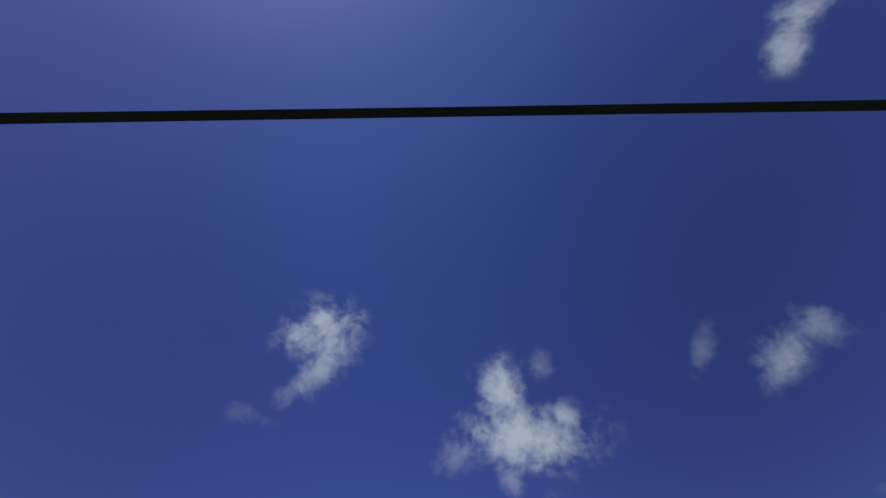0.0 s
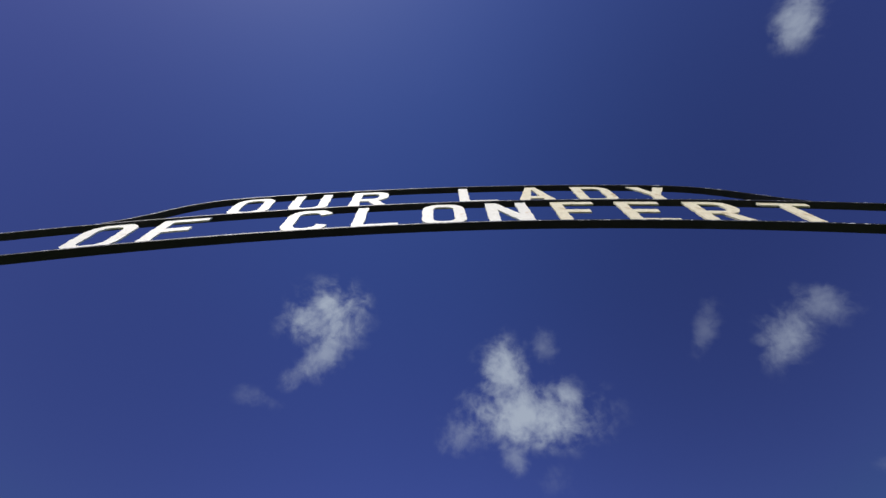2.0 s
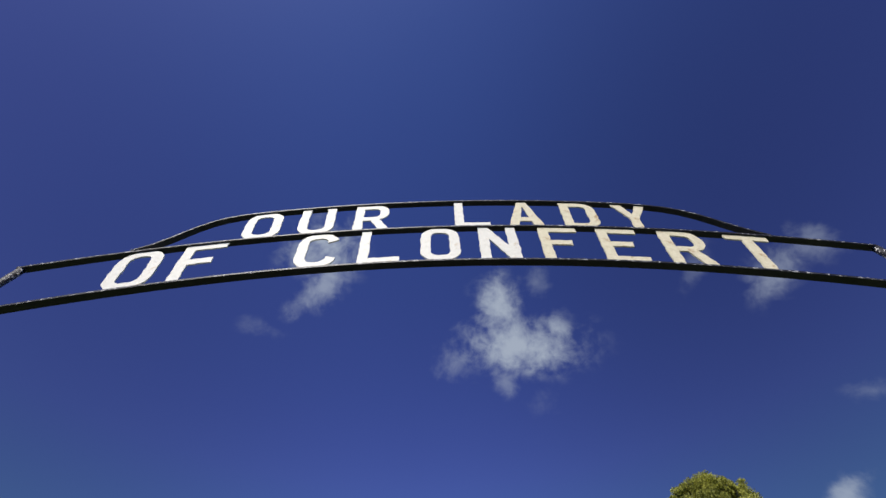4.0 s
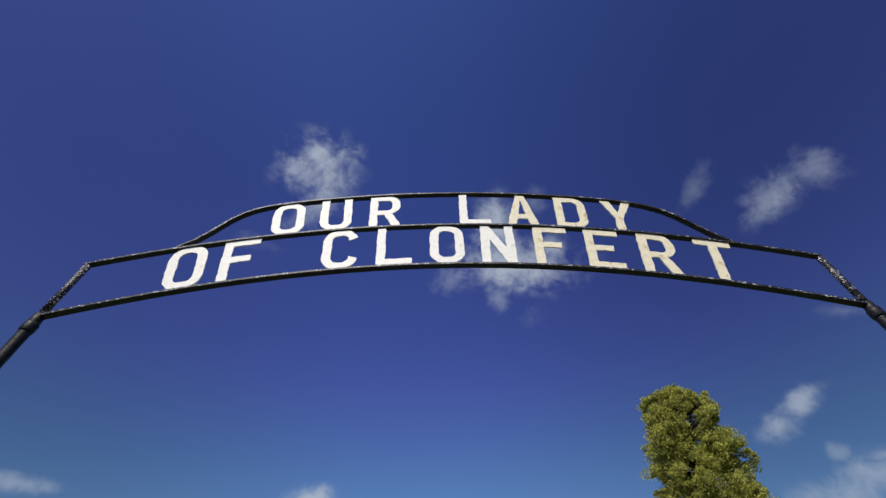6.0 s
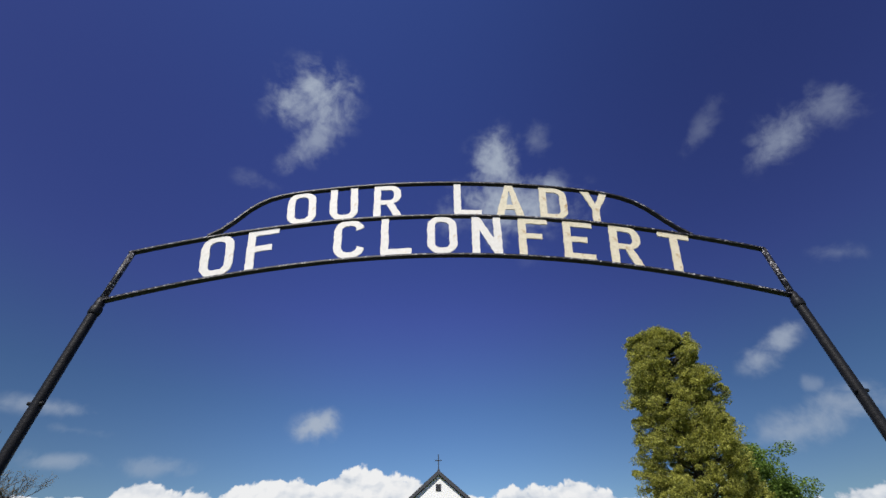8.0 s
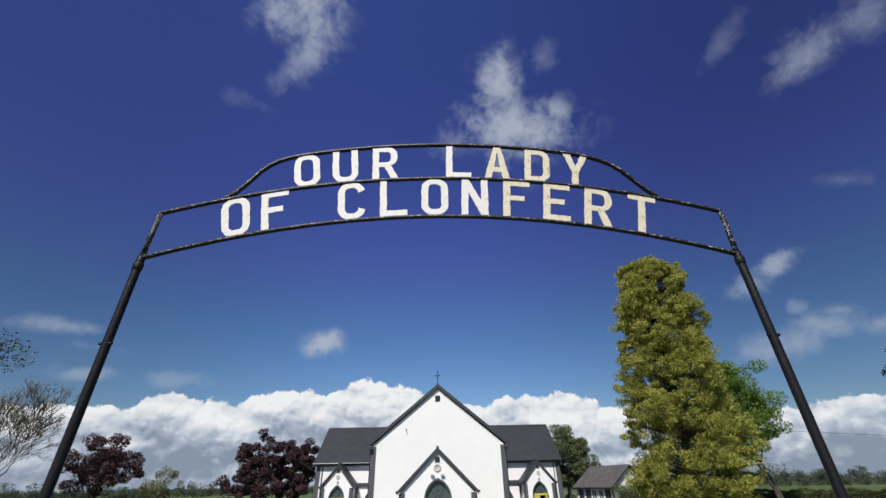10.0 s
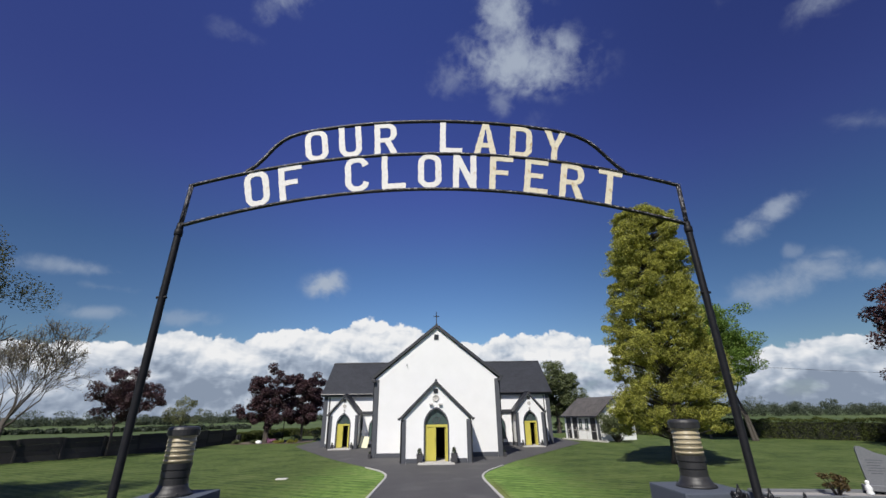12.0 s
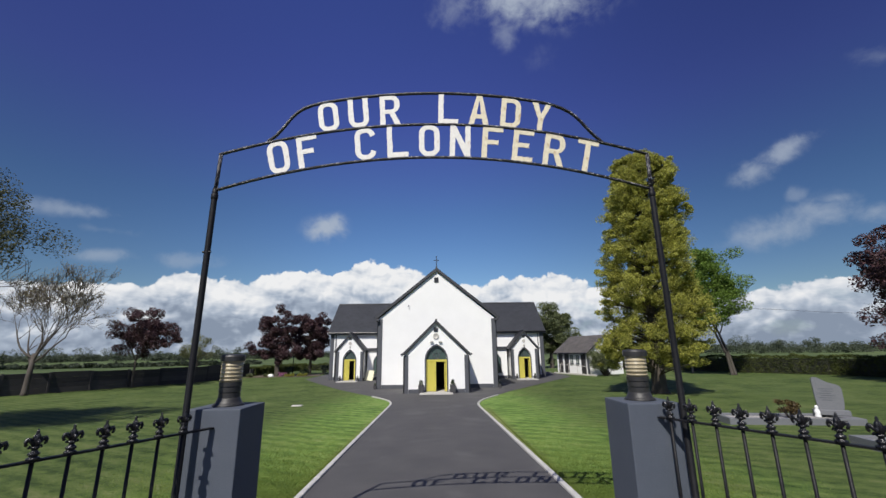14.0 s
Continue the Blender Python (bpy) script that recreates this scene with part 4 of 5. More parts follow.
def porch(cx, y0, y1, hw, eave, ridge, a, zs, rise, floor, leaf):
    """A gabled porch with a pointed doorway; one leaf shut, the other standing open."""
    wall_top = ridge - 0.2
    e = eave - 0.06
    arc = [(cx + x, z) for x, z in gothic(a, zs, rise)]
    front = [(cx - hw, -0.5), (cx - a, -0.5)] + arc[::-1] + [(cx + a, -0.5), (cx + hw, -0.5), (cx + hw, e), (cx, wall_top), (cx - hw, e)]
    part("porch_wall", prism(bmesh.new(), up(front), "y", y0, y0 + 0.28), M_RENDER, church, "white rendered porch front")
    for s in (-1, 1):
        x0, x1 = sorted((cx + s * hw, cx + s * (hw - 0.25)))
        part("porch_wall", boxed(x0, x1, y0 + 0.28, y1, 0, e + CZ), M_RENDER, church)
        x0, x1 = sorted((cx + s * (hw + 0.03), cx + s * (hw - 0.22)))
        pilaster(church, x0, x1, y0 - 0.035, y0 + 0.25, -0.5, e - 0.02)
        px0, px1 = sorted((cx + s * (hw - 0.23), cx + s * (a + 0.13)))
        plinth(church, px0, px1, y0 - 0.03, y0 + 0.05)
        plinth(church, *sorted((cx + s * (hw + 0.025), cx + s * (hw - 0.05))), y0 + 0.26, y1)
        downpipe(church, cx + s * (hw + 0.05), y0 - 0.05, -0.48, e - 0.05)
    part("porch_floor", boxed(cx - hw + 0.25, cx + hw - 0.25, y0 + 0.1, y1, 0, floor + CZ), M_CONCRETE, church)
    part("inner_wall", boxed(cx - hw + 0.25, cx + hw - 0.25, y1 - 0.2, y1, floor + CZ, e + CZ + 0.2), M_DARKIN, church, "dark inner wall")
    part("porch_ceiling", boxed(cx - hw + 0.25, cx + hw - 0.25, y0 + 0.28, y1, e + CZ + 0.2, e + CZ + 0.3), M_DARKIN, church)
    gable_roof(church, cx, hw + 0.16, eave + 0.03, ridge, y0 - 0.12, y1, M_SLATE, 0.17)
    # surround, frame, fanlight and leaves
    inner = [(cx + a, -0.5)] + arc + [(cx - a, -0.5)]
    outer = [(cx + x, z) for x, z in gothic(a + 0.08, zs, rise + 0.1)]
    outer = [(cx - a - 0.08, -0.5)] + outer[::-1] + [(cx + a + 0.08, -0.5)]
    part("door_surround", prism(bmesh.new(), up(outer + inner), "y", y0 - 0.03, y0 + 0.06), M_GREYTRIM, church, "dark grey pointed surround")
    head = floor + leaf
    yd = y0 + 0.12
    door = part("door", boxed(cx - a + 0.09, cx - 0.02, yd, yd + 0.05, floor + CZ + 0.01, head + CZ, bevel=0.004), M_YELLOW, church, "yellow boarded door leaf, shut")
    for k in range(5):
        x = cx - a + 0.09 + (a - 0.11) * (k + 0.5) / 5
        part("plank", boxed(x - (a - 0.11) / 10 + 0.006, x + (a - 0.11) / 10 - 0.006, yd - 0.012, yd, floor + CZ + 0.03, head + CZ - 0.03), M_YELLOW, door)
    part("handle", tube(bmesh.new(), [(cx - 0.07, yd - 0.012, floor + 1.0 + CZ), (cx - 0.07, yd - 0.05, floor + 1.02 + CZ), (cx - 0.07, yd - 0.05, floor + 1.13 + CZ), (cx - 0.07, yd - 0.012, floor + 1.15 + CZ)], 0.009, 6), M_GUTTER, door)
    part("door", boxed(cx + a - 0.15, cx + a - 0.10, yd + 0.05, yd + 0.05 + a - 0.1, floor + CZ + 0.01, head + CZ, bevel=0.004), M_YELLOW, church, "yellow boarded door leaf, open inwards")
    fr = part("door_frame", boxed(cx - a, cx + a, yd - 0.03, yd + 0.07, head + CZ, head + 0.13 + CZ, bevel=0.004), M_YELLOW, church, "yellow door frame")
    for s in (-1, 1):
        x0, x1 = sorted((cx + s * a, cx + s * (a - 0.085)))
        part("jamb", boxed(x0, x1, yd - 0.03, yd + 0.07, floor + CZ, head + CZ), M_YELLOW, fr)
    fan = [(cx + x, z) for x, z in gothic(a, zs, rise) if z > head + 0.13]
    fan = [(cx + a, head + 0.13)] + fan + [(cx - a, head + 0.13)]
    if zs > head + 0.13:
        fan = [(cx + a, head + 0.13)] + arc + [(cx - a, head + 0.13)]
    light = part("fanlight", prism(bmesh.new(), up(fan), "y", yd + 0.02, yd + 0.04), M_GLASS, church, "dark patterned glass fanlight")
    for k in (-1, 0, 1):
        bm = bmesh.new()
        tube(bm, [(cx, yd + 0.005, head + 0.13 + CZ), (cx + k * a * 0.62, yd + 0.005, zs + rise * (0.72 if k else 0.95) + CZ)], 0.014, 6)
        part("glazing_bar", bm, M_GREYTRIM, light)
    bm = bmesh.new()
    circle = [(cx + 0.2 * math.cos(k * math.pi / 8), yd + 0.004, head + 0.36 + 0.17 * math.sin(k * math.pi / 8) + CZ) for k in range(17)]
    tube(bm, circle, 0.014, 6, caps=False)
    part("glazing_ring", bm, M_GREYTRIM, light)
    part("doorstep", boxed(cx - a - 0.35, cx + a + 0.33, y0 - 1.15, y0 - 0.04, -0.04, floor + CZ - 0.01, bevel=0.012), M_KERB, church, "pale concrete doorstep")
    return wall_top


# nave
NX, NY0, NY1 = 4.17, 25.7, 44.0
gable = [(-NX, -0.5), (NX, -0.5), (NX, 4.32), (0, 7.78), (-NX, 4.32)]
part("wall", prism(bmesh.new(), up(gable), "y", NY0, NY0 + 0.35), M_RENDER, church, "white rendered gable wall")
for s in (-1, 1):
    x0, x1 = sorted((s * NX, s * (NX - 0.35)))
    part("wall", boxed(x0, x1, NY0 + 0.35, NY1, 0, 4.32 + CZ), M_RENDER, church)
    x0, x1 = sorted((s * (NX + 0.05), s * (NX - 0.26)))
    pilaster(church, x0, x1, NY0 - 0.05, NY0 + 0.42, -0.5, 4.28)
    x0, x1 = sorted((s * (NX - 0.27), s * 2.02))
    plinth(church, x0, x1, NY0 - 0.04, NY0 + 0.05)
    downpipe(church, s * (NX + 0.11), NY0 + 0.3, -0.48, 4.2)
part("wall", prism(bmesh.new(), up(gable), "y", NY1, NY1 + 0.35), M_RENDER, church)
gable_roof(church, 0, NX + 0.26, 4.46, 8.04, NY0 - 0.13, NY1 + 0.5, M_SLATE, 0.22)
for s in (-1, 1):
    part("corbel", boxed(*sorted((s * (NX + 0.2), s * (NX - 0.05))), NY0 - 0.28, NY0 - 0.0, 4.10 + CZ, 4.3 + CZ, bevel=0.03), M_BARGE, church)
vent = part("vent", boxed(-0.18, 0.14, NY0 - 0.03, NY0 + 0.05, 6.92 + CZ, 7.3 + CZ, bevel=0.01), M_GUTTER, church, "small dark louvred vent")
for k in range(4):
    part("slat", boxed(-0.16, 0.12, NY0 - 0.05, NY0 - 0.031, 6.96 + 0.085 * k + CZ, 7.0 + 0.085 * k + CZ), M_BARGE, vent)
cross = part("cross", boxed(-0.028, 0.028, NY0 - 0.12, NY0 - 0.07, 8.0 + CZ, 8.92 + CZ), M_GUTTER, church, "thin black metal cross")
part("arm", boxed(-0.20, -0.03, NY0 - 0.115, NY0 - 0.075, 8.55 + CZ, 8.60 + CZ), M_GUTTER, cross)
part("arm", boxed(0.03, 0.20, NY0 - 0.115, NY0 - 0.075, 8.55 + CZ, 8.60 + CZ), M_GUTTER, cross)
part("hook", tube(bmesh.new(), [(-2.05, NY0, 5.26 + CZ), (-2.05, NY0 - 0.12, 5.26 + CZ), (-2.05, NY0 - 0.16, 5.16 + CZ)], 0.025, 6), M_GUTTER, church, "small dark bracket")

# transept
TX, TY0, TY1 = 10.15, 36.0, 43.0
part("wall", boxed(-TX, -NX, TY0, TY0 + 0.35, 0, 3.95 + CZ), M_RENDER, church, "white rendered transept wall")
part("wall", boxed(NX, TX, TY0, TY0 + 0.35, 0, 3.95 + CZ), M_RENDER, church, "white rendered transept wall")
for s in (-1, 1):
    end = [(TY0 + 0.35, -0.5), (TY1, -0.5), (TY1, 3.95), ((TY0 + TY1) / 2, 6.7), (TY0 + 0.35, 4.1)]
    x0, x1 = sorted((s * TX, s * (TX - 0.35)))
    part("wall", prism(bmesh.new(), up(end), "x", x0, x1), M_RENDER, church)
    part("wall", boxed(*sorted((s * NX, s * TX)), TY1, TY1 + 0.3, 0, 3.95 + CZ), M_RENDER, church)
    x0, x1 = sorted((s * (TX + 0.05), s * (TX - 0.30)))
    pilaster(church, x0, x1, TY0 - 0.05, TY0 + 0.4, -0.5, 3.82)
    for a, b in ((TY0 - 0.3, (TY0 + TY1) / 2), (TY1 + 0.4, (TY0 + TY1) / 2)):
        bm = bmesh.new()
        slab(bm, [(s * (TX + 0.25), a, 3.86 + CZ), (s * 1.0, a, 3.86 + CZ), (s * 1.0, b, 6.92 + CZ), (s * (TX + 0.25), b, 6.92 + CZ)], 0.12)
        part("roof", bm, M_SLATE, church, "dark blue-grey slate slope")
    part("fascia", boxed(*sorted((s * (TX + 0.22), s * (NX + 0.02))), TY0 - 0.3, TY0 - 0.02, 3.62 + CZ, 3.82 + CZ, bevel=0.01), M_BARGE, church, "dark grey eaves board")
    part("gutter", tube(bmesh.new(), [(s * (TX + 0.25), TY0 - 0.36, 3.80 + CZ), (s * (NX + 0.1), TY0 - 0.36, 3.80 + CZ)], 0.06, 8), M_GUTTER, church)
    part("verge_board", prism(bmesh.new(), up([(TY0 - 0.3, 3.84), ((TY0 + TY1) / 2, 6.9), ((TY0 + TY1) / 2, 6.66), (TY0 - 0.3, 3.6)]), "x", *sorted((s * (TX + 0.255), s * (TX + 0.2)))), M_BARGE, church)
    downpipe(church, s * (TX - 0.48), TY0 - 0.06, -0.48, 3.7)
    # low link between porch and nave
    part("wall", boxed(*sorted((s * 6.45, s * (NX + 0.0))), TY0 - 1.0, TY0 - 0.002, 0, 2.1 + CZ), M_RENDER, church, "white rendered low link wall")
    part("fascia", boxed(*sorted((s * 6.5, s * (NX + 0.02))), TY0 - 1.14, TY0 - 0.002, 2.1 + CZ, 2.36 + CZ, bevel=0.01), M_BARGE, church, "dark grey eaves board")
    plinth(church, *sorted((s * 6.44, s * (NX + 0.02))), TY0 - 1.03, TY0 - 0.9)
    plinth(church, *sorted((s * (TX - 0.31), s * 9.1)), TY0 - 0.03, TY0 + 0.05)
    arched_window(church, s * 5.5, TY0 - 1.0, 0.1, 1.05, 0.34, 0.62)
part("ridge_cap", tube(bmesh.new(), [(-TX - 0.2, (TY0 + TY1) / 2, 6.93 + CZ), (TX + 0.2, (TY0 + TY1) / 2, 6.93 + CZ)], 0.08, 8), M_BARGE, church)

porch(-0.05, 22.0, NY0, 1.95, 1.86, 3.93, 0.64, 1.48, 0.88, -0.37, 1.75)
porch(-7.85, 33.8, TY0, 1.17, 2.14, 3.72, 0.53, 1.28, 0.88, -0.42, 1.68)
porch(7.85, 33.8, TY0, 1.17, 2.20, 3.78, 0.53, 1.32, 0.88, -0.42, 1.72)


def medallion(cx, y, z, r, vent_z):
    bm = bmesh.new()
    lathe(bm, [(r, 0), (r, 0.03), (r * 0.8, 0.05), (r * 0.75, 0.035), (0.01, 0.04)], 24)
    bmesh.ops.rotate(bm, verts=bm.verts, cent=(0, 0, 0), matrix=Matrix.Rotation(math.pi / 2, 3, "X"))
    bmesh.ops.translate(bm, verts=bm.verts, vec=(cx, y, z + CZ))
    part("medallion", bm, M_CONCRETE, church, "round pale plaque on the gable", True)
    v = part("vent", boxed(cx - 0.13, cx + 0.13, y - 0.03, y + 0.04, vent_z - 0.13 + CZ, vent_z + 0.13 + CZ, bevel=0.008), M_GUTTER, church, "small dark louvred vent")
    for k in range(3):
        part("slat", boxed(cx - 0.115, cx + 0.115, y - 0.045, y - 0.031, vent_z - 0.09 + 0.075 * k + CZ, vent_z - 0.06 + 0.075 * k + CZ), M_BARGE, v)


medallion(-0.07, 21.99, 2.93, 0.19, 3.33)
medallion(-7.85, 33.79, 2.78, 0.14, 3.22)
medallion(7.85, 33.79, 2.84, 0.14, 3.28)
for x in (-0.34, 0.20):
    spot = part("floodlight", boxed(x - 0.1, x + 0.1, 21.86, 21.96, 2.55 + CZ, 2.64 + CZ, bevel=0.02), M_CONCRETE, church, "small pale twin floodlight")
    part("bracket", boxed(x - 0.02, x + 0.02, 21.95, 22.0, 2.57 + CZ, 2.61 + CZ), M_GUTTER, spot)
for cx in (-7.85, 7.85):
    spot = part("floodlight", boxed(cx - 0.07, cx + 0.07, 33.7, 33.78, 2.42 + CZ, 2.52 + CZ, bevel=0.02), M_CONCRETE, church, "small pale floodlight")


def planter(x, y, z, s):
    p = thing("planter", (x, y, z), "dark square planter with a small clipped evergreen beside the door", "planter", "planters at the doors")
    bm = bmesh.new()
    prism(bm, [(-0.15 * s, 0), (0.15 * s, 0), (0.18 * s, 0.55 * s), (-0.18 * s, 0.55 * s)], "y", -0.16 * s, 0.16 * s)
    part("tub", bm, M_GREYWOOD, p)
    rng = np.random.default_rng(int(abs(x) * 100))
    c = clumps(rng, [(0, 0, (0.6 + 0.09 * k) * s) for k in range(3)], [0.15 * s, 0.14 * s, 0.1 * s], 90)
    leaves("foliage", c, 0.07 * s, M_FAR, rng, p)


for x, y, z, s in ((-0.98, 21.75, -0.49, 0.95), (0.93, 21.7, -0.49, 1.0), (-8.62, 33.6, -0.505, 0.6), (-7.05, 33.6, -0.505, 0.6), (7.05, 33.6, -0.505, 0.6), (8.65, 33.6, -0.505, 0.6)):
    planter(x, y, z, s)
for x in (4.3, -4.3):
    planter(x, 25.45, -0.5, 0.5)

sb = thing("notice_board", (-6.2, 34.3, -0.5), "cream sheet of board leaning against the link wall", "board")
bm = boxed(-0.36, 0.36, -0.015, 0.015, 0, 0.92, bevel=0.004)
bmesh.ops.rotate(bm, verts=bm.verts, cent=(0, 0, 0), matrix=Matrix.Rotation(radians(-24), 3, "X") @ Matrix.Rotation(radians(6), 3, "Y"))
bmesh.ops.translate(bm, verts=bm.verts, vec=(0, 0, 0.04))
part("sheet", bm, M_BOARD, sb)

# ---------------------------------------------------------------- shed
shed = thing("outbuilding", (15.35, 38.7, -0.506), "low white outbuilding with a grey tiled roof and dark doors", "outbuilding", rz=20.0)
# local y runs along the long wall away from the gate; the doors face -x
SL, SW = 5.2, 4.4
part("wall", boxed(0, 0.25, 0, SL, 0, 2.25), M_RENDER, shed, "white rendered wall")
part("wall", boxed(SW - 0.25, SW, 0, SL, 0, 2.25), M_RENDER, shed)
for y in (0, SL - 0.25):
    part("wall", prism(bmesh.new(), [(0.25, 0), (SW - 0.25, 0), (SW - 0.25, 2.25), (SW / 2, 3.75), (0.25, 2.25)], "y", y, y + 0.25), M_RENDER, shed)
for x0, x1 in ((-0.3, SW / 2), (SW + 0.3, SW / 2)):
    bm = bmesh.new()
    slab(bm, [(x0, -0.25, 2.2), (x0, SL + 0.25, 2.2), (x1, SL + 0.25, 4.0), (x1, -0.25, 4.0)], 0.1)
    part("roof", bm, M_TILE, shed, "weathered grey tiled slope")
part("gutter", tube(bmesh.new(), [(-0.33, -0.2, 2.14), (-0.33, SL + 0.2, 2.14)], 0.055, 8), M_GUTTER, shed)
part("pilaster", boxed(-0.03, 0.1, -0.03, 0.2, 0, 2.2), M_GREYTRIM, shed, "dark grey corner strip")
for y, w in ((0.4, 0.7), (3.15, 0.7), (4.2, 0.7)):
    d = part("door", boxed(-0.03, 0.02, y, y + w, 0.05, 2.05), M_DOOR_HEDGE_DARK, shed, "dark door")
    part("frame", boxed(-0.045, -0.031, y - 0.06, y, 0.0, 2.1), M_GREYTRIM, d)
    part("handle", boxed(-0.07, -0.031, y + 0.1, y + 0.13, 1.0, 1.12), M_CONCRETE, d)
for y in (1.45, 2.4):
    w = part("window", boxed(-0.02, 0.02, y, y + 0.45, 1.1, 1.95), M_GLASS, shed, "small dark window")
    part("sill", boxed(-0.09, -0.0, y - 0.06, y + 0.51, 1.02, 1.095), M_GREYTRIM, w)
    part("frame", boxed(-0.035, -0.021, y + 0.2, y + 0.24, 1.1, 1.95), M_WHITE, w)
tagged(finish("ramp", prism(bmesh.new(), [(15.2, 36.7), (15.45, 36.8), (13.2, 43.0), (12.95, 42.9)], "z", -0.52, -0.38), M_CONCRETE), "pale concrete kerb of a ramp beside the outbuilding", "ramp", kind="structure")
ramp_rail = thing("handrail", (14.95, 38.2, -0.506), "thin grey metal handrail beside the outbuilding wall", "handrail", rz=20.0)
part("rail", tube(bmesh.new(), [(0, 0, 0.85), (0, 4.4, 0.95)], 0.025, 8), M_CONCRETE, ramp_rail)
for k in range(4):
    part("post", tube(bmesh.new(), [(0, 0.05 + 1.42 * k, 0.0), (0, 0.05 + 1.42 * k, 0.86 + 0.033 * k)], 0.022, 8), M_CONCRETE, ramp_rail)

# ---------------------------------------------------------------- grave plots


def grave_plot(x, y, rz, length, width, stone):
    z = ground_z(y)
    g = thing("grave", (x, y, z), "granite kerbed grave with stone chippings" + (" and a wave-topped headstone" if stone else ""), "grave", "graves on the lawn", rz=rz)
    part("kerb", boxed(0, length, -width / 2, -width / 2 + 0.12, -0.05, 0.2, bevel=0.01), M_GRANITE, g, "grey granite kerb")
    part("kerb", boxed(0, length, width / 2 - 0.12, width / 2, -0.05, 0.2, bevel=0.01), M_GRANITE, g, "grey granite kerb")
    part("kerb", boxed(0, 0.12, -width / 2 + 0.122, width / 2 - 0.122, -0.05, 0.2, bevel=0.01), M_GRANITE, g, "grey granite kerb")
    part("kerb", boxed(length - 0.4, length, -width / 2 + 0.122, width / 2 - 0.122, -0.05, 0.2, bevel=0.01), M_GRANITE, g, "grey granite kerb")
    part("chippings", boxed(0.122, length - 0.402, -width / 2 + 0.122, width / 2 - 0.122, -0.05, 0.13), M_GRAVEL, g, "pale stone chippings")
    return g


grave_plot(8.75, 9.3, -9, 3.6, 1.1, True)
hs = thing("headstone", (11.98, 9.0, ground_z(8.95) + 0.2), "grey granite headstone with a sloping wave top", "headstone", rz=-32)
WIDE = 0.68
curve_top = [(-0.48, 1.0), (-0.46, 1.06), (-0.38, 1.09), (-0.26, 1.08), (-0.12, 1.02), (0.04, 0.95), (0.20, 0.91), (0.36, 0.88), (0.46, 0.84), (0.50, 0.76)]
outline = [(-0.44, 0.14), (0.44, 0.14), (0.50, 0.40)] + curve_top[::-1] + [(-0.47, 0.6)]
bm = prism(bmesh.new(), [(a * WIDE, c) for a, c in outline], "y", -0.06, 0.06)
part("slab", bm, M_GRANITE, hs)
part("plinth", boxed(-0.42, 0.42, -0.14, 0.14, 0, 0.14, bevel=0.01), M_GRANITE, hs)
for k in range(6):
    part("inscription_bar", boxed(-0.20 + 0.03 * (k % 2), 0.16 - 0.04 * (k % 3), -0.063, -0.0605, 0.74 - 0.065 * k, 0.755 - 0.065 * k), M_GREYTRIM, hs)
fig = bmesh.new()
lathe(fig, [(0.075, 0), (0.085, 0.03), (0.06, 0.09), (0.075, 0.15), (0.055, 0.21), (0.03, 0.235), (0.048, 0.27), (0.045, 0.31), (0.01, 0.335)], 14)
statue = tagged(finish("statuette", fig, M_WHITE, None, "", True), "small white painted ornament at the foot of the headstone", "ornament")
statue.matrix_world = pose(11.15, 8.55, ground_z(8.6) + 0.195)
grave_plot(9.15, 5.15, -9, 3.0, 1.15, False)

# ---------------------------------------------------------------- boundary fence and hedge


def fence_run(pts, h):
    f = thing("boundary_fence", (*pts[0], -0.506), "dark weathered concrete panel fence along the lawn", "fence")
    o = Vector(pts[0])
    for a, b in zip(pts, pts[1:]):
        a, b = Vector(a), Vector(b)
        d = b - a
        n = max(1, round(d.length / 2.6))
        ang = math.atan2(d.y, d.x)
        for k in range(n):
            p = a + d * (k / n) - o
            L = d.length / n
            for j in range(4):
                bm = boxed(0.08, L - 0.08, -0.035 + 0.004 * (j % 2), 0.035, j * h / 4 + 0.002, (j + 1) * h / 4 - 0.002 + (0.05 * math.sin(k * 1.7) if j == 3 else 0), bevel=0.004)
                ob = part("panel", bm, M_FENCE, f)
                ob.matrix_local = pose(p.x, p.y, 0, 0, 0, math.degrees(ang))
            bm = boxed(-0.075, 0.075, -0.075, 0.075, 0, h + 0.03, bevel=0.012)
            ob = part("post", bm, M_FENCE, f)
            ob.matrix_local = pose(p.x, p.y, 0, 0, 0, math.degrees(ang))
    return f


fence_run([(-31.0, 13.0), (-28.3, 24.0), (-22.3, 34.5), (-21.6, 45.0)], 1.38)


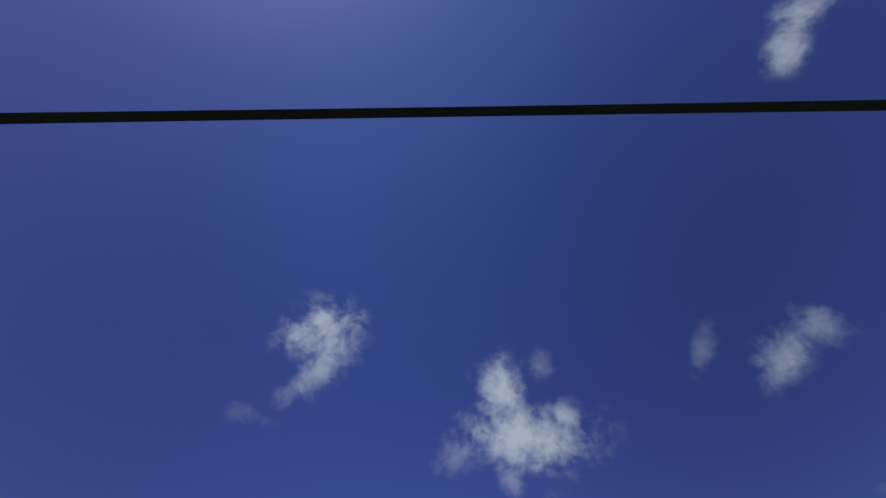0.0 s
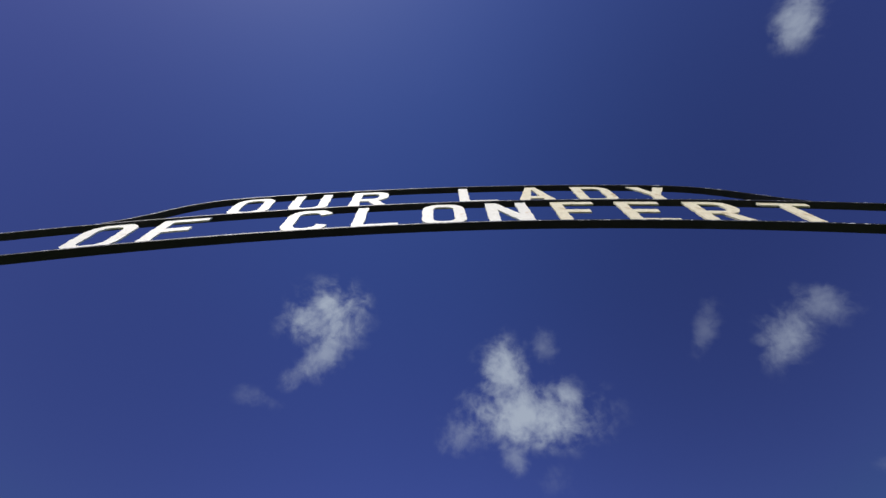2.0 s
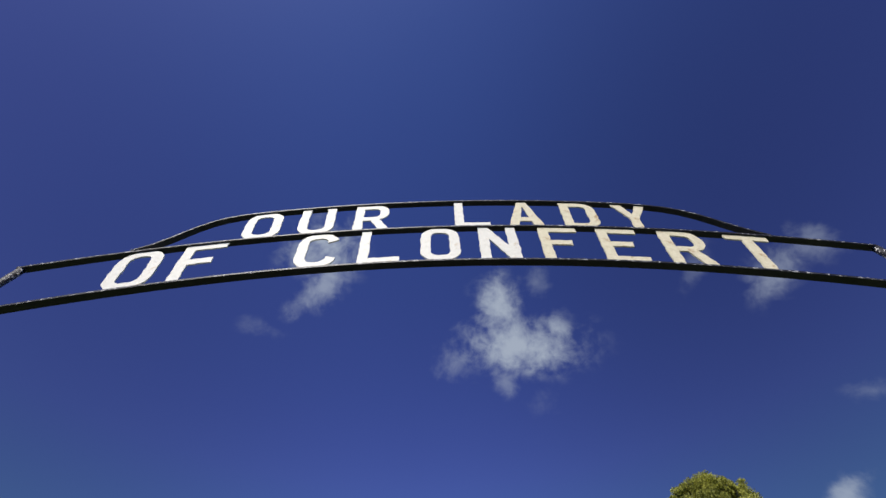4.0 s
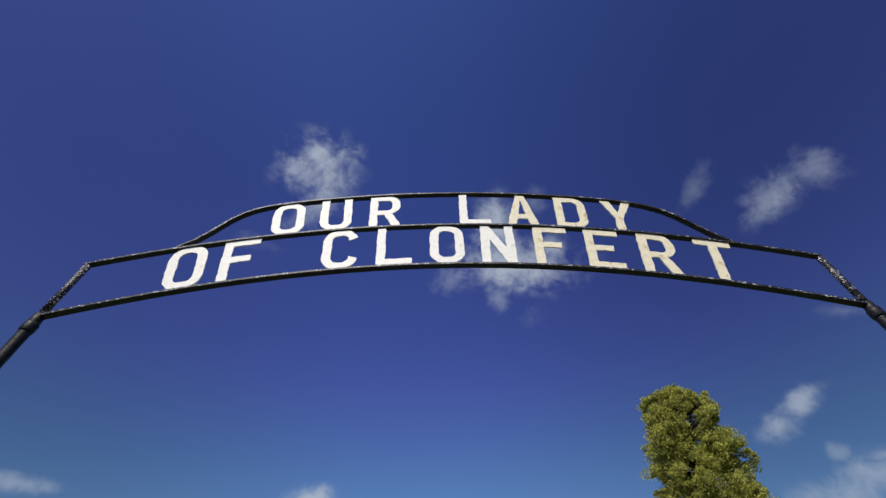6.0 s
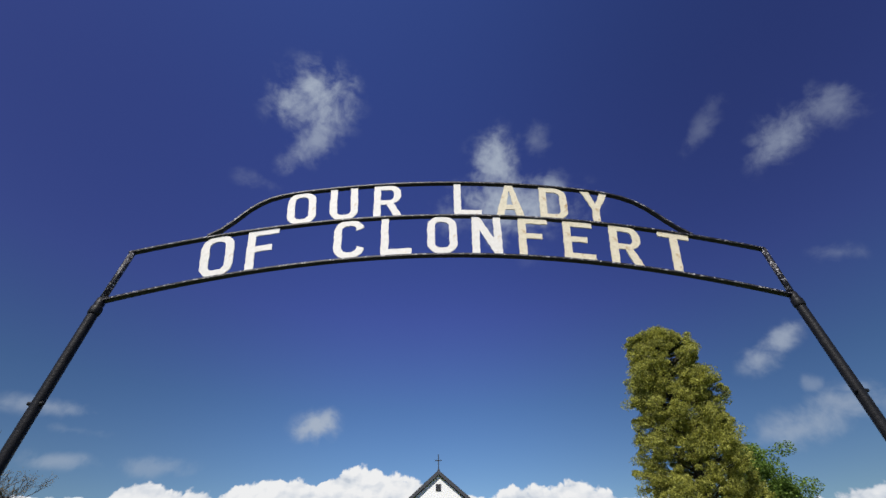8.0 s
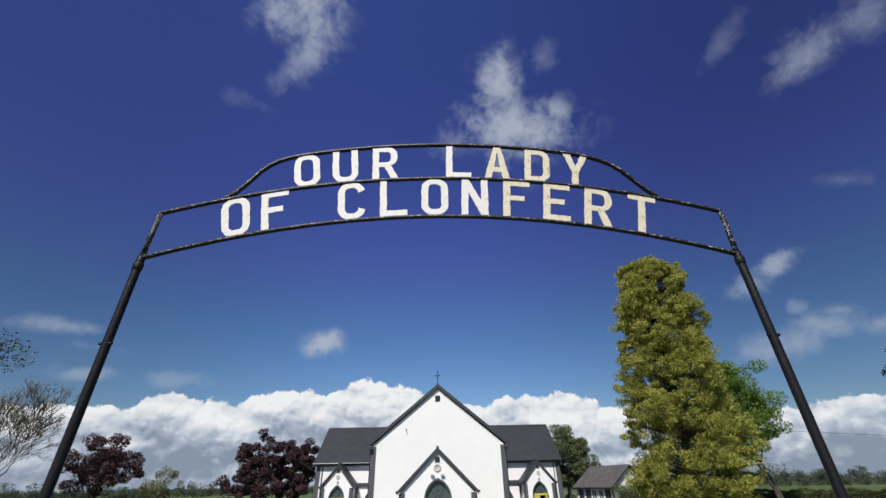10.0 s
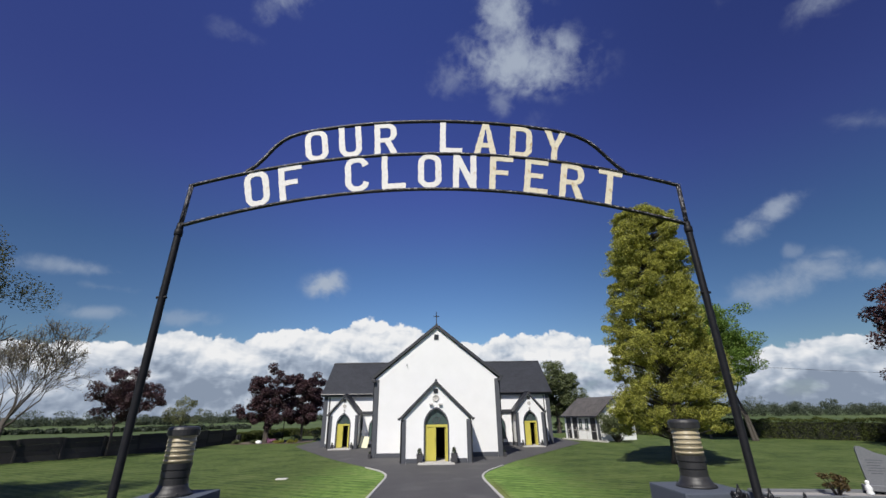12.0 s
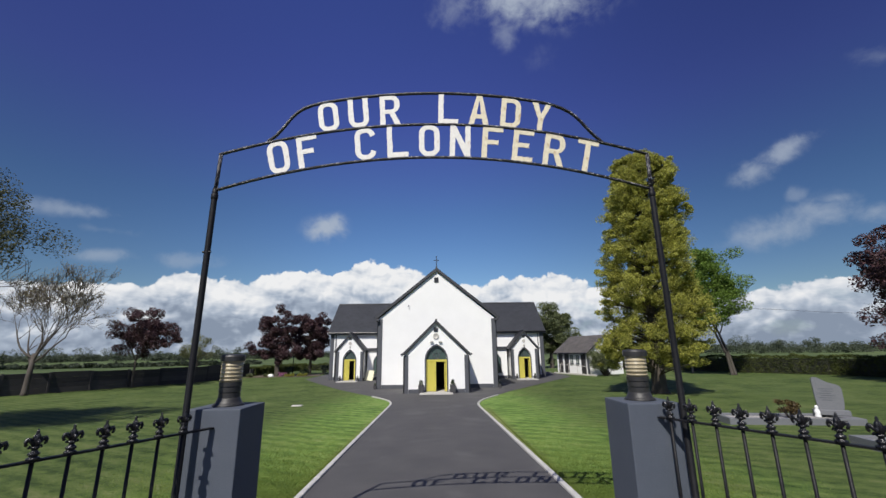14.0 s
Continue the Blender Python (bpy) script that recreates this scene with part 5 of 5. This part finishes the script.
def hedge(pts, h, w, seed):
    """A clipped hedge: a woody core, coloured dark for its inner shade, inside a skin of leaves."""
    rng = np.random.default_rng(seed)
    t = thing("hedge", (*pts[0], -0.506), "long clipped dark green boundary hedge", "hedge")
    o = Vector(pts[0])
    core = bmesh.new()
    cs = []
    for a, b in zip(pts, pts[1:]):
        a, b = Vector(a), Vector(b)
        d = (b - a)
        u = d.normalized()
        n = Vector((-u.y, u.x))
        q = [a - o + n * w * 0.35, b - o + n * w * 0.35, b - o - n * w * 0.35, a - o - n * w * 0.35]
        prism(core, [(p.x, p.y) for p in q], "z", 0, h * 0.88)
        k = int(d.length * 1500)
        s = rng.uniform(0, 1, k)
        side = rng.uniform(-1, 1, k)
        z = rng.uniform(0, 1, k)
        top = rng.uniform(0, 1, k) < 0.4
        side = np.where(top, side, np.sign(side))
        z = np.where(top, 1.0, z)
        lump = 0.09 * np.sin(s * d.length * 1.9) + 0.10 * np.sin(s * d.length * 4.7 + 1) * np.sin(s * d.length * 1.3 + z * 2.0) + 0.05 * np.sin(s * d.length * 9.1 + z * 3.0)
        off = side * (w * 0.5 + lump + rng.normal(0, 0.05, k))
        x = a.x - o.x + d.x * s + n.x * off
        y = a.y - o.y + d.y * s + n.y * off
        zz = z * (h + lump * 0.8) + rng.normal(0, 0.05, k)
        cs.append(np.stack([x, y, np.maximum(zz, 0.02)], 1))
    # the dark door stain on the core stands for shade between the leaves
    part("core", core, M_DOOR_HEDGE_DARK, t, "woody inside, its shade put into the dark colour")
    leaves("foliage", np.concatenate(cs), 0.12, M_HEDGE, rng, t, "clipped leaves")


hedge([(21.5, 52.0), (30.2, 42.5), (36.6, 34.0), (38.5, 26.0), (39.0, 16.0)], 1.62, 1.3, 5)
hedge([(-21.6, 45.2), (-20.5, 58.0), (-10.8, 58.2)], 0.85, 0.9, 6)

# ---------------------------------------------------------------- trees


def conifer(x, y, height, seed):
    """A tall golden cypress: straight trunk, short limbs, masses of upturned sprays with gaps between."""
    rng = np.random.default_rng(seed)
    z = ground_z(y)
    t = thing("conifer", (x, y, z), "tall golden-green cypress with a ragged column of foliage", "tree")
    bm = bmesh.new()
    tube(bm, [(0, 0, -0.1), (0, 0, 0.3), (0.05, 0, 2.5), (0.15, 0.0, 6), (0.45, 0, 10), (0.8, 0, height - 1.2)], [0.58, 0.40, 0.33, 0.24, 0.12, 0.03], 12)
    # half width of the crown at a height, on the left and on the right
    prof = [(0.3, 1.2, 1.0), (1.2, 2.75, 2.3), (2.5, 3.0, 2.55), (4.2, 2.9, 2.75), (5.6, 2.75, 2.6), (7.0, 2.5, 2.35), (8.5, 2.35, 2.25), (10, 2.25, 2.1), (11.5, 2.15, 2.0), (13, 1.9, 1.8), (14, 1.4, 1.3), (height, 0.4, 0.5)]
    def half(h, s):
        for p, q in zip(prof, prof[1:]):
            if h <= q[0]:
                u = (h - p[0]) / (q[0] - p[0])
                return p[s] + (q[s] - p[s]) * u
        return 0.2
    cs, rs = [], []
    for k in range(1850):
        h = 1.5 + (height - 1.65) * rng.uniform() ** 0.92
        a = rng.uniform(0, 2 * math.pi)
        c, s = math.cos(a), math.sin(a)
        r = half(h, 2) * max(c, 0) + half(h, 1) * max(-c, 0)
        r = math.sqrt((r * 1.0) ** 2 + ((half(h, 1) + half(h, 2)) / 2 * s) ** 2) if abs(c) > 0.05 else (half(h, 1) + half(h, 2)) / 2
        hole = 2.6 * noise.noise(Vector((1.5 * c, 1.5 * s, 0.55 * h))) + 1.6 * noise.noise(Vector((4.0 * c, 4.0 * s, 1.7 * h)))
        if hole > 0.95:                                   # bare hollows that show the limbs
            continue
        k2 = rng.uniform(0.55, 1.0) ** 0.8 * (1.0 + 0.36 * noise.noise(Vector((2.2 * c, 2.2 * s, 0.9 * h)))) * (0.88 if hole > 0.7 else 1.0)
        lean = 0.055 * h
        p = (c * r * k2 + lean * 0.75, s * r * k2, h)
        cs.append(p)
        rs.append(rng.choice([0.16, 0.22, 0.3, 0.4, 0.52]) * (1.0 if h < 12 else 0.75))
        if k % 4 == 0:
            tube(bm, [(lean * 0.6, 0, max(0.3, h - 0.7)), (p[0] * 0.6, p[1] * 0.6, h - 0.25), p], [0.05, 0.03, 0.01], 5)
    part("trunk", bm, M_BARK, t, "", True)
    for k in range(170):                                  # inner foliage about the trunk
        h = rng.uniform(1.9, height - 2.0)
        a, q = rng.uniform(0, 2 * math.pi), rng.uniform(0.25, 0.6)
        cs.append((0.041 * h + math.cos(a) * q * half(h, 1), math.sin(a) * q * half(h, 1), h))
        rs.append(rng.uniform(0.3, 0.5))
    for k in range(40):                                   # loose sprays standing off the outline
        i = rng.integers(len(cs))
        cs.append(tuple(np.array(cs[i]) * (1.13, 1.13, 1.0) + (0, 0, 0.2)))
        rs.append(0.24)
    pts = clumps(rng, cs, rs, 170)
    out = pts - np.array((0.5, 0, 0)) * (pts[:, 2:] / height)
    out[:, 2] = 0
    out /= np.linalg.norm(out, axis=1)[:, None] + 1e-6
    out[:, 2] = 0.55
    leaves("crown", pts, 0.135, M_GOLD, rng, t, "golden-green sprays", aspect=0.30, aim=out * 0.5)


def broadleaf(name, x, y, label, seed, height, crown, mat, bark, leaf=0.2, per=140, count=70, trunk=0.16, lean=(0, 0), fork=0.35, group="", gaps=0.0, stems=1, limb_depth=2, size=1.0):
    """A trunk that forks into limbs; crown = (cx, cy, cz, rx, ry, rz), its clumps hung about the limbs."""
    rng = np.random.default_rng(seed)
    z = ground_z(y)
    t = thing(name, (x, y, z), label, "tree", group)
    bm = bmesh.new()
    cx, cy, cz, rx, ry, rz = crown
    for s in range(stems):
        off = (0.22 * s * (-1) ** s, 0.12 * s)
        top = (lean[0] + off[0] * 1.5, lean[1], height * fork)
        tube(bm, [(off[0], off[1], -0.08), (off[0] * 1.05, off[1], 0.15), (lean[0] * 0.35 + off[0], lean[1] * 0.4, height * fork * 0.5), top], [trunk * 1.5, trunk * 1.05, trunk * 0.9, trunk * 0.75], 10)
        for k in range(5 if stems == 1 else 4):
            a = 2 * math.pi * (k + rng.uniform(0, 0.6)) / 5
            way = Vector((cx - top[0] + rx * math.cos(a) * 0.8, cy + ry * math.sin(a) * 0.8, max(0.4, cz + rng.uniform(-0.3, 0.6) * rz - top[2])))
            branches(bm, top, way, way.length * 0.45, trunk * 0.5, limb_depth, rng, 0.55)
    part("trunk", bm, bark, t, "", True)
    cs, rs = [], []
    while len(cs) < count:
        d = rng.normal(size=3)
        d /= np.linalg.norm(d)
        k = rng.uniform(0.35, 1.0)
        wob = 1 + 0.22 * math.sin(3.0 * math.atan2(d[1], d[0]) + seed) * (1 - abs(d[2])) + 0.12 * math.sin(5 * d[2] + seed)
        p = np.array((cx + d[0] * rx * k * wob, cy + d[1] * ry * k * wob, cz + d[2] * rz * k * wob))
        if rng.uniform() < gaps:
            continue
        cs.append(p)
        rs.append(rng.uniform(0.2, 0.34) * min(rx, rz) * size)
    leaves("crown", clumps(rng, cs, rs, per), leaf, mat, rng, t, "", flat=0.3)
    return t


def bare_tree(x, y, seed, height):
    """A young tree not yet in leaf, with a fan of limbs and fine twigs and a few buds."""
    rng = np.random.default_rng(seed)
    t = thing("bare_tree", (x, y, ground_z(y)), "slender pale-barked tree almost bare of leaves", "tree")
    bm = bmesh.new()
    tips = []
    tube(bm, [(0, 0, -0.08), (0.0, 0, 0.2), (0.03, 0, 1.2), (0.1, 0, 2.7)], [0.26, 0.18, 0.16, 0.12], 10)
    for k, w in enumerate(((-0.55, 0.1, 1.0), (0.25, -0.1, 1.25), (0.95, 0.2, 0.75), (-0.15, 0.3, 1.3), (-1.0, -0.2, 0.7), (0.6, 0.3, 1.1))):
        branches(bm, (0.08, 0, 1.75 + 0.15 * k), w, height * 0.275, 0.075, 5, rng, 0.5, tips, 6, 0.12, (2, 3), 0.010)
    part("trunk", bm, M_PALEBARK, t, "pale trunk and twigs", True)
    tp = np.array(tips)
    tp = np.concatenate([tp + rng.normal(0, 0.12, tp.shape) for _ in range(5)])
    leaves("bud_haze", tp, 0.075, M_BUD, rng, t, "sparse pale buds")


def shrub(name, x, y, z, r, h, mat, label, seed, leaf=0.09, n=14, per=120, category="shrub"):
    rng = np.random.default_rng(seed)
    t = thing(name, (x, y, z), label, category)
    bm = bmesh.new()
    cs = []
    for k in range(n):
        a, q = rng.uniform(0, 6.28), math.sqrt(rng.uniform(0, 1))
        p = (r * q * math.cos(a) * 0.8, r * q * math.sin(a) * 0.8, h * rng.uniform(0.3, 0.85))
        tube(bm, [(p[0] * 0.15, p[1] * 0.15, -0.03), (p[0] * 0.6, p[1] * 0.6, p[2] * 0.6), p], [0.02, 0.013, 0.006], 5)
        cs.append(p)
    part("stems", bm, M_BARK, t)
    leaves("foliage", clumps(rng, cs, [0.32 * max(r, h * 0.6)] * n, per), leaf, mat, rng, t)


conifer(12.5, 19.9, 14.6, 3)
broadleaf("ash_tree", 28.3, 36.0, "tall leaning tree with fresh green leaves", 11, 12.6, (-1.3, 0, 8.4, 3.1, 3.0, 4.1), M_GREEN, M_PALEBARK, 0.19, 240, 150, 0.13, (-0.9, 0), 0.3, gaps=0.2, stems=2, size=0.9)
broadleaf("copper_beech", -24.4, 30.4, "young copper beech with dark purple leaves", 21, 6.9, (0.3, 0, 4.3, 2.5, 2.3, 2.2), M_COPPER, M_BARK, 0.15, 200, 85, 0.10, (0, 0), 0.3, gaps=0.2, group="copper beeches", size=0.8)
broadleaf("copper_beech", -17.8, 43.5, "spreading copper beech with dark purple leaves", 22, 8.0, (-0.4, 0, 4.4, 2.5, 2.6, 3.4), M_COPPER, M_BARK, 0.19, 260, 95, 0.17, (0, 0), 0.3, group="copper beeches", stems=2, size=0.85)
broadleaf("copper_beech", -15.0, 46.0, "spreading copper beech with dark purple leaves", 23, 7.6, (0.1, 0, 4.2, 2.2, 2.4, 3.2), M_COPPER, M_BARK, 0.19, 260, 95, 0.16, (0, 0), 0.3, group="copper beeches", size=0.85)
broadleaf("copper_beech", 34.3, 24.0, "large copper beech with purple-red leaves", 24, 11.5, (0.3, 0, 6.5, 3.8, 3.6, 4.9), M_COPPER, M_BARK, 0.22, 260, 220, 0.3, (0, 0), 0.2, group="copper beeches", size=0.85)
broadleaf("rowan", -22.3, 35.5, "small tree coming into pale green leaf", 25, 4.6, (-0.3, 0, 3.1, 1.8, 1.5, 1.35), M_PALE, M_PALEBARK, 0.09, 130, 46, 0.09, (0, 0), 0.3, gaps=0.2)
broadleaf("lime_tree", -18.3, 7.8, "large tree with dull olive spring leaves hanging over the lawn", 26, 9.2, (0.6, 0.3, 5.9, 3.9, 3.6, 3.4), M_OLIVE, M_BARK, 0.076, 440, 290, 0.3, (0, 0), 0.26, gaps=0.1, limb_depth=4, size=0.72)
broadleaf("sycamore", 16.3, 56.0, "full round green tree behind the church", 27, 9.4, (0, 0, 4.9, 3.8, 3.4, 4.3), M_DULL, M_BARK, 0.24, 260, 115, 0.3, (0, 0), 0.22, size=0.85)
bare_tree(-27.2, 24.6, 31, 9.2)
shrub("shrub", 16.3, 37.0, -0.506, 1.5, 2.6, M_DULL, "loose grey-green bush by the outbuilding", 41, 0.11, 64, 170)
shrub("grave_shrub", 10.65, 8.95, ground_z(9) + 0.13, 0.34, 0.55, M_BROWNSHRUB, "bronze-leaved shrub growing in the grave", 42, 0.06, 16, 70)
for k, (x, y, r, h, m, lab) in enumerate((
        (-17.2, 43.3, 0.55, 0.45, M_PINK, "low mound of pink flowers"), (-16.2, 42.8, 0.6, 0.3, M_YELLOWFL, "low yellow-green ground cover"),
        (-18.6, 42.6, 0.5, 0.35, M_DULL, "low grey-green rockery plant"), (-15.3, 45.0, 0.7, 0.85, M_FAR, "dark green rounded shrub"),
        (-13.6, 46.6, 0.8, 1.1, M_FAR, "dark green rounded shrub"), (-17.6, 46.2, 0.7, 1.2, M_FAR, "dark green rounded shrub"),
        (-20.2, 42.2, 0.5, 0.4, M_DULL, "low grey-green rockery plant"), (-14.9, 42.9, 0.6, 0.3, M_YELLOWFL, "low yellow-green ground cover"))):
    shrub("shrub", x, y, ground_z(y), r, h, m, lab, 50 + k, 0.08, 14, 90)
tagged(finish("flower_bed", prism(bmesh.new(), [(-20.8, 41.6), (-14.2, 42.2), (-13.2, 44.0), (-14.0, 47.5), (-20.6, 46.5)], "z", -0.55, -0.47), M_SOIL), "bare earth bed under the copper beeches", "flower bed", kind="structure")
stone = bmesh.new()
bmesh.ops.create_icosphere(stone, subdivisions=2, radius=0.32)
for v in stone.verts:
    v.co *= 1 + 0.25 * noise.noise(v.co * 4)
    v.co.z *= 0.6
rock = tagged(finish("rock", stone, M_WHITE, None, "", True), "white rockery stone among the flowers", "rock")
rock.location = (-18.0, 42.2, -0.36)

lp = thing("lamp_post", (-17.0, 46.0, -0.506), "slim garden lamp post with a white globe", "lamp post")
part("pole", tube(bmesh.new(), [(0, 0, 0), (0, 0, 3.3)], [0.05, 0.035], 10), M_IRON, lp)
part("globe", lathe(bmesh.new(), [(0.05, 3.3), (0.13, 3.36), (0.16, 3.46), (0.13, 3.58), (0.03, 3.64)], 16), M_WHITE, lp, "white lamp globe", True)

for k in range(5):                                     # post-and-rail between church and outbuilding
    p = tagged(finish("fence_post", boxed(10.9 + 0.55 * k - 0.05, 10.9 + 0.55 * k + 0.05, 49.95, 50.05, -0.52, 0.55, bevel=0.01), M_FIELDPOST), "weathered timber fence post at the field edge", "fence post", "field fence posts")
tagged(finish("trellis_post", boxed(26.6, 26.75, 39.9, 40.05, -0.51, 1.9, bevel=0.02), M_FIELDPOST), "pale weathered post beside the hedge", "post")
wire = bmesh.new()
tube(wire, [(20 + 3.0 * k, 62.0, 10.1 - 0.062 * k * 3 + 0.0025 * (k - 10) ** 2) for k in range(6, 25)], 0.022, 5)
tagged(finish("overhead_wire", wire, M_WIRE), "thin overhead cable crossing the sky", "wire", kind="structure")

# ---------------------------------------------------------------- distance


def far_trees(name, spots, mat, seed, label):
    """Hedgerow trees and woods a long way off."""
    rng = np.random.default_rng(seed)
    cs, rs = [], []
    for x, y, r, h in spots:
        for k in range(7):
            cs.append((x + rng.normal(0, r * 0.5), y + rng.normal(0, r * 0.3), -0.5 + h * rng.uniform(0.1, 0.62)))
            rs.append(min(r * rng.uniform(0.45, 0.75), h * 0.42))
    ob = leaves(name, clumps(rng, cs, rs, 125), 0.38, mat, rng, None, "", aspect=0.8)
    return tagged(ob, label, "treeline", kind="stuff")


rng = np.random.default_rng(77)
belt = []
for k in range(250):
    a = -64 + 128 * (k + rng.uniform(-0.4, 0.4)) / 250
    d = rng.uniform(195, 260)
    tall = rng.uniform(3.1, 4.4) if a < -8 else rng.uniform(4.6, 6.6)
    belt.append((d * math.sin(radians(a)), d * math.cos(radians(a)), rng.uniform(2.4, 4.2), tall))
for az, h, r in ((31.5, 9, 5), (36.5, 10, 5.5), (38.8, 8.5, 4), (40.2, 8.5, 4), (28.5, 8, 5), (43, 8.5, 4), (-43, 7.5, 5), (-40.5, 8, 5), (-38, 7, 5), (-46, 7, 5), (-34, 6.5, 4), (-28, 7.5, 5), (-26, 8, 5), (-23.5, 7, 4)):
    belt.append((215 * math.sin(radians(az)), 215 * math.cos(radians(az)), r * 0.7, h))
far_trees("distant_trees", belt, M_WOODS, 78, "belt of distant green hedgerow trees beyond the meadows")
rows2 = []
for k in range(230):
    a = radians(-60 + 120 * (k + rng.uniform(-0.4, 0.4)) / 230)
    d = 126 + rng.uniform(-3, 3) + 18 * math.sin(a * 3)
    if math.degrees(a) > -24:
        continue
    rows2.append((d * math.sin(a), d * math.cos(a), 1.3, rng.uniform(0.8, 1.3)))
far_trees("field_hedgerow", rows2, M_FAR, 79, "low dark hedgerow between the meadows")

# ---------------------------------------------------------------- grass by the drive


def grass(seed, n):
    """Short blades on the lawn nearest the gate, thickest along the kerbs."""
    rng = np.random.default_rng(seed)
    y = 0.9 + np.minimum(rng.exponential(2.6, n), 14.0)
    side = np.where(rng.uniform(0, 1, n) < 0.5, -1.0, 1.0)
    x = side * (2.12 + np.abs(rng.normal(0, 1, n)) * (0.6 + 0.25 * y))
    x = np.where(rng.uniform(0, 1, n) < 0.12, side * (2.09 + np.abs(rng.normal(0, 0.03, n))), x)
    z = -0.022 * y
    h = rng.uniform(0.008, 0.02, n)
    a = rng.uniform(0, 6.283, n)
    w = rng.uniform(0.003, 0.006, n)
    bend = rng.normal(0, 0.012, (n, 2))
    v = np.empty((n, 3, 3))
    v[:, 0] = np.stack([x - w * np.cos(a), y - w * np.sin(a), z], 1)
    v[:, 1] = np.stack([x + w * np.cos(a), y + w * np.sin(a), z], 1)
    v[:, 2] = np.stack([x + bend[:, 0], y + bend[:, 1], z + h], 1)
    me = bpy.data.meshes.new("grass")
    me.vertices.add(3 * n)
    me.vertices.foreach_set("co", v.reshape(-1))
    me.loops.add(3 * n)
    me.loops.foreach_set("vertex_index", np.arange(3 * n))
    me.polygons.add(n)
    me.polygons.foreach_set("loop_start", np.arange(n) * 3)
    me.update(calc_edges=True)
    me.validate()
    me.materials.append(M_GRASS)
    tagged(new("grass", me), "short mown grass blades beside the drive", "grass", kind="stuff")


grass(91, 260000)

tagged(finish("stone_marker", boxed(-6.65, -6.2, 15.7, 16.0, -0.40, -0.31, bevel=0.015), M_CONCRETE), "small flat pale stone set in the lawn", "stone")
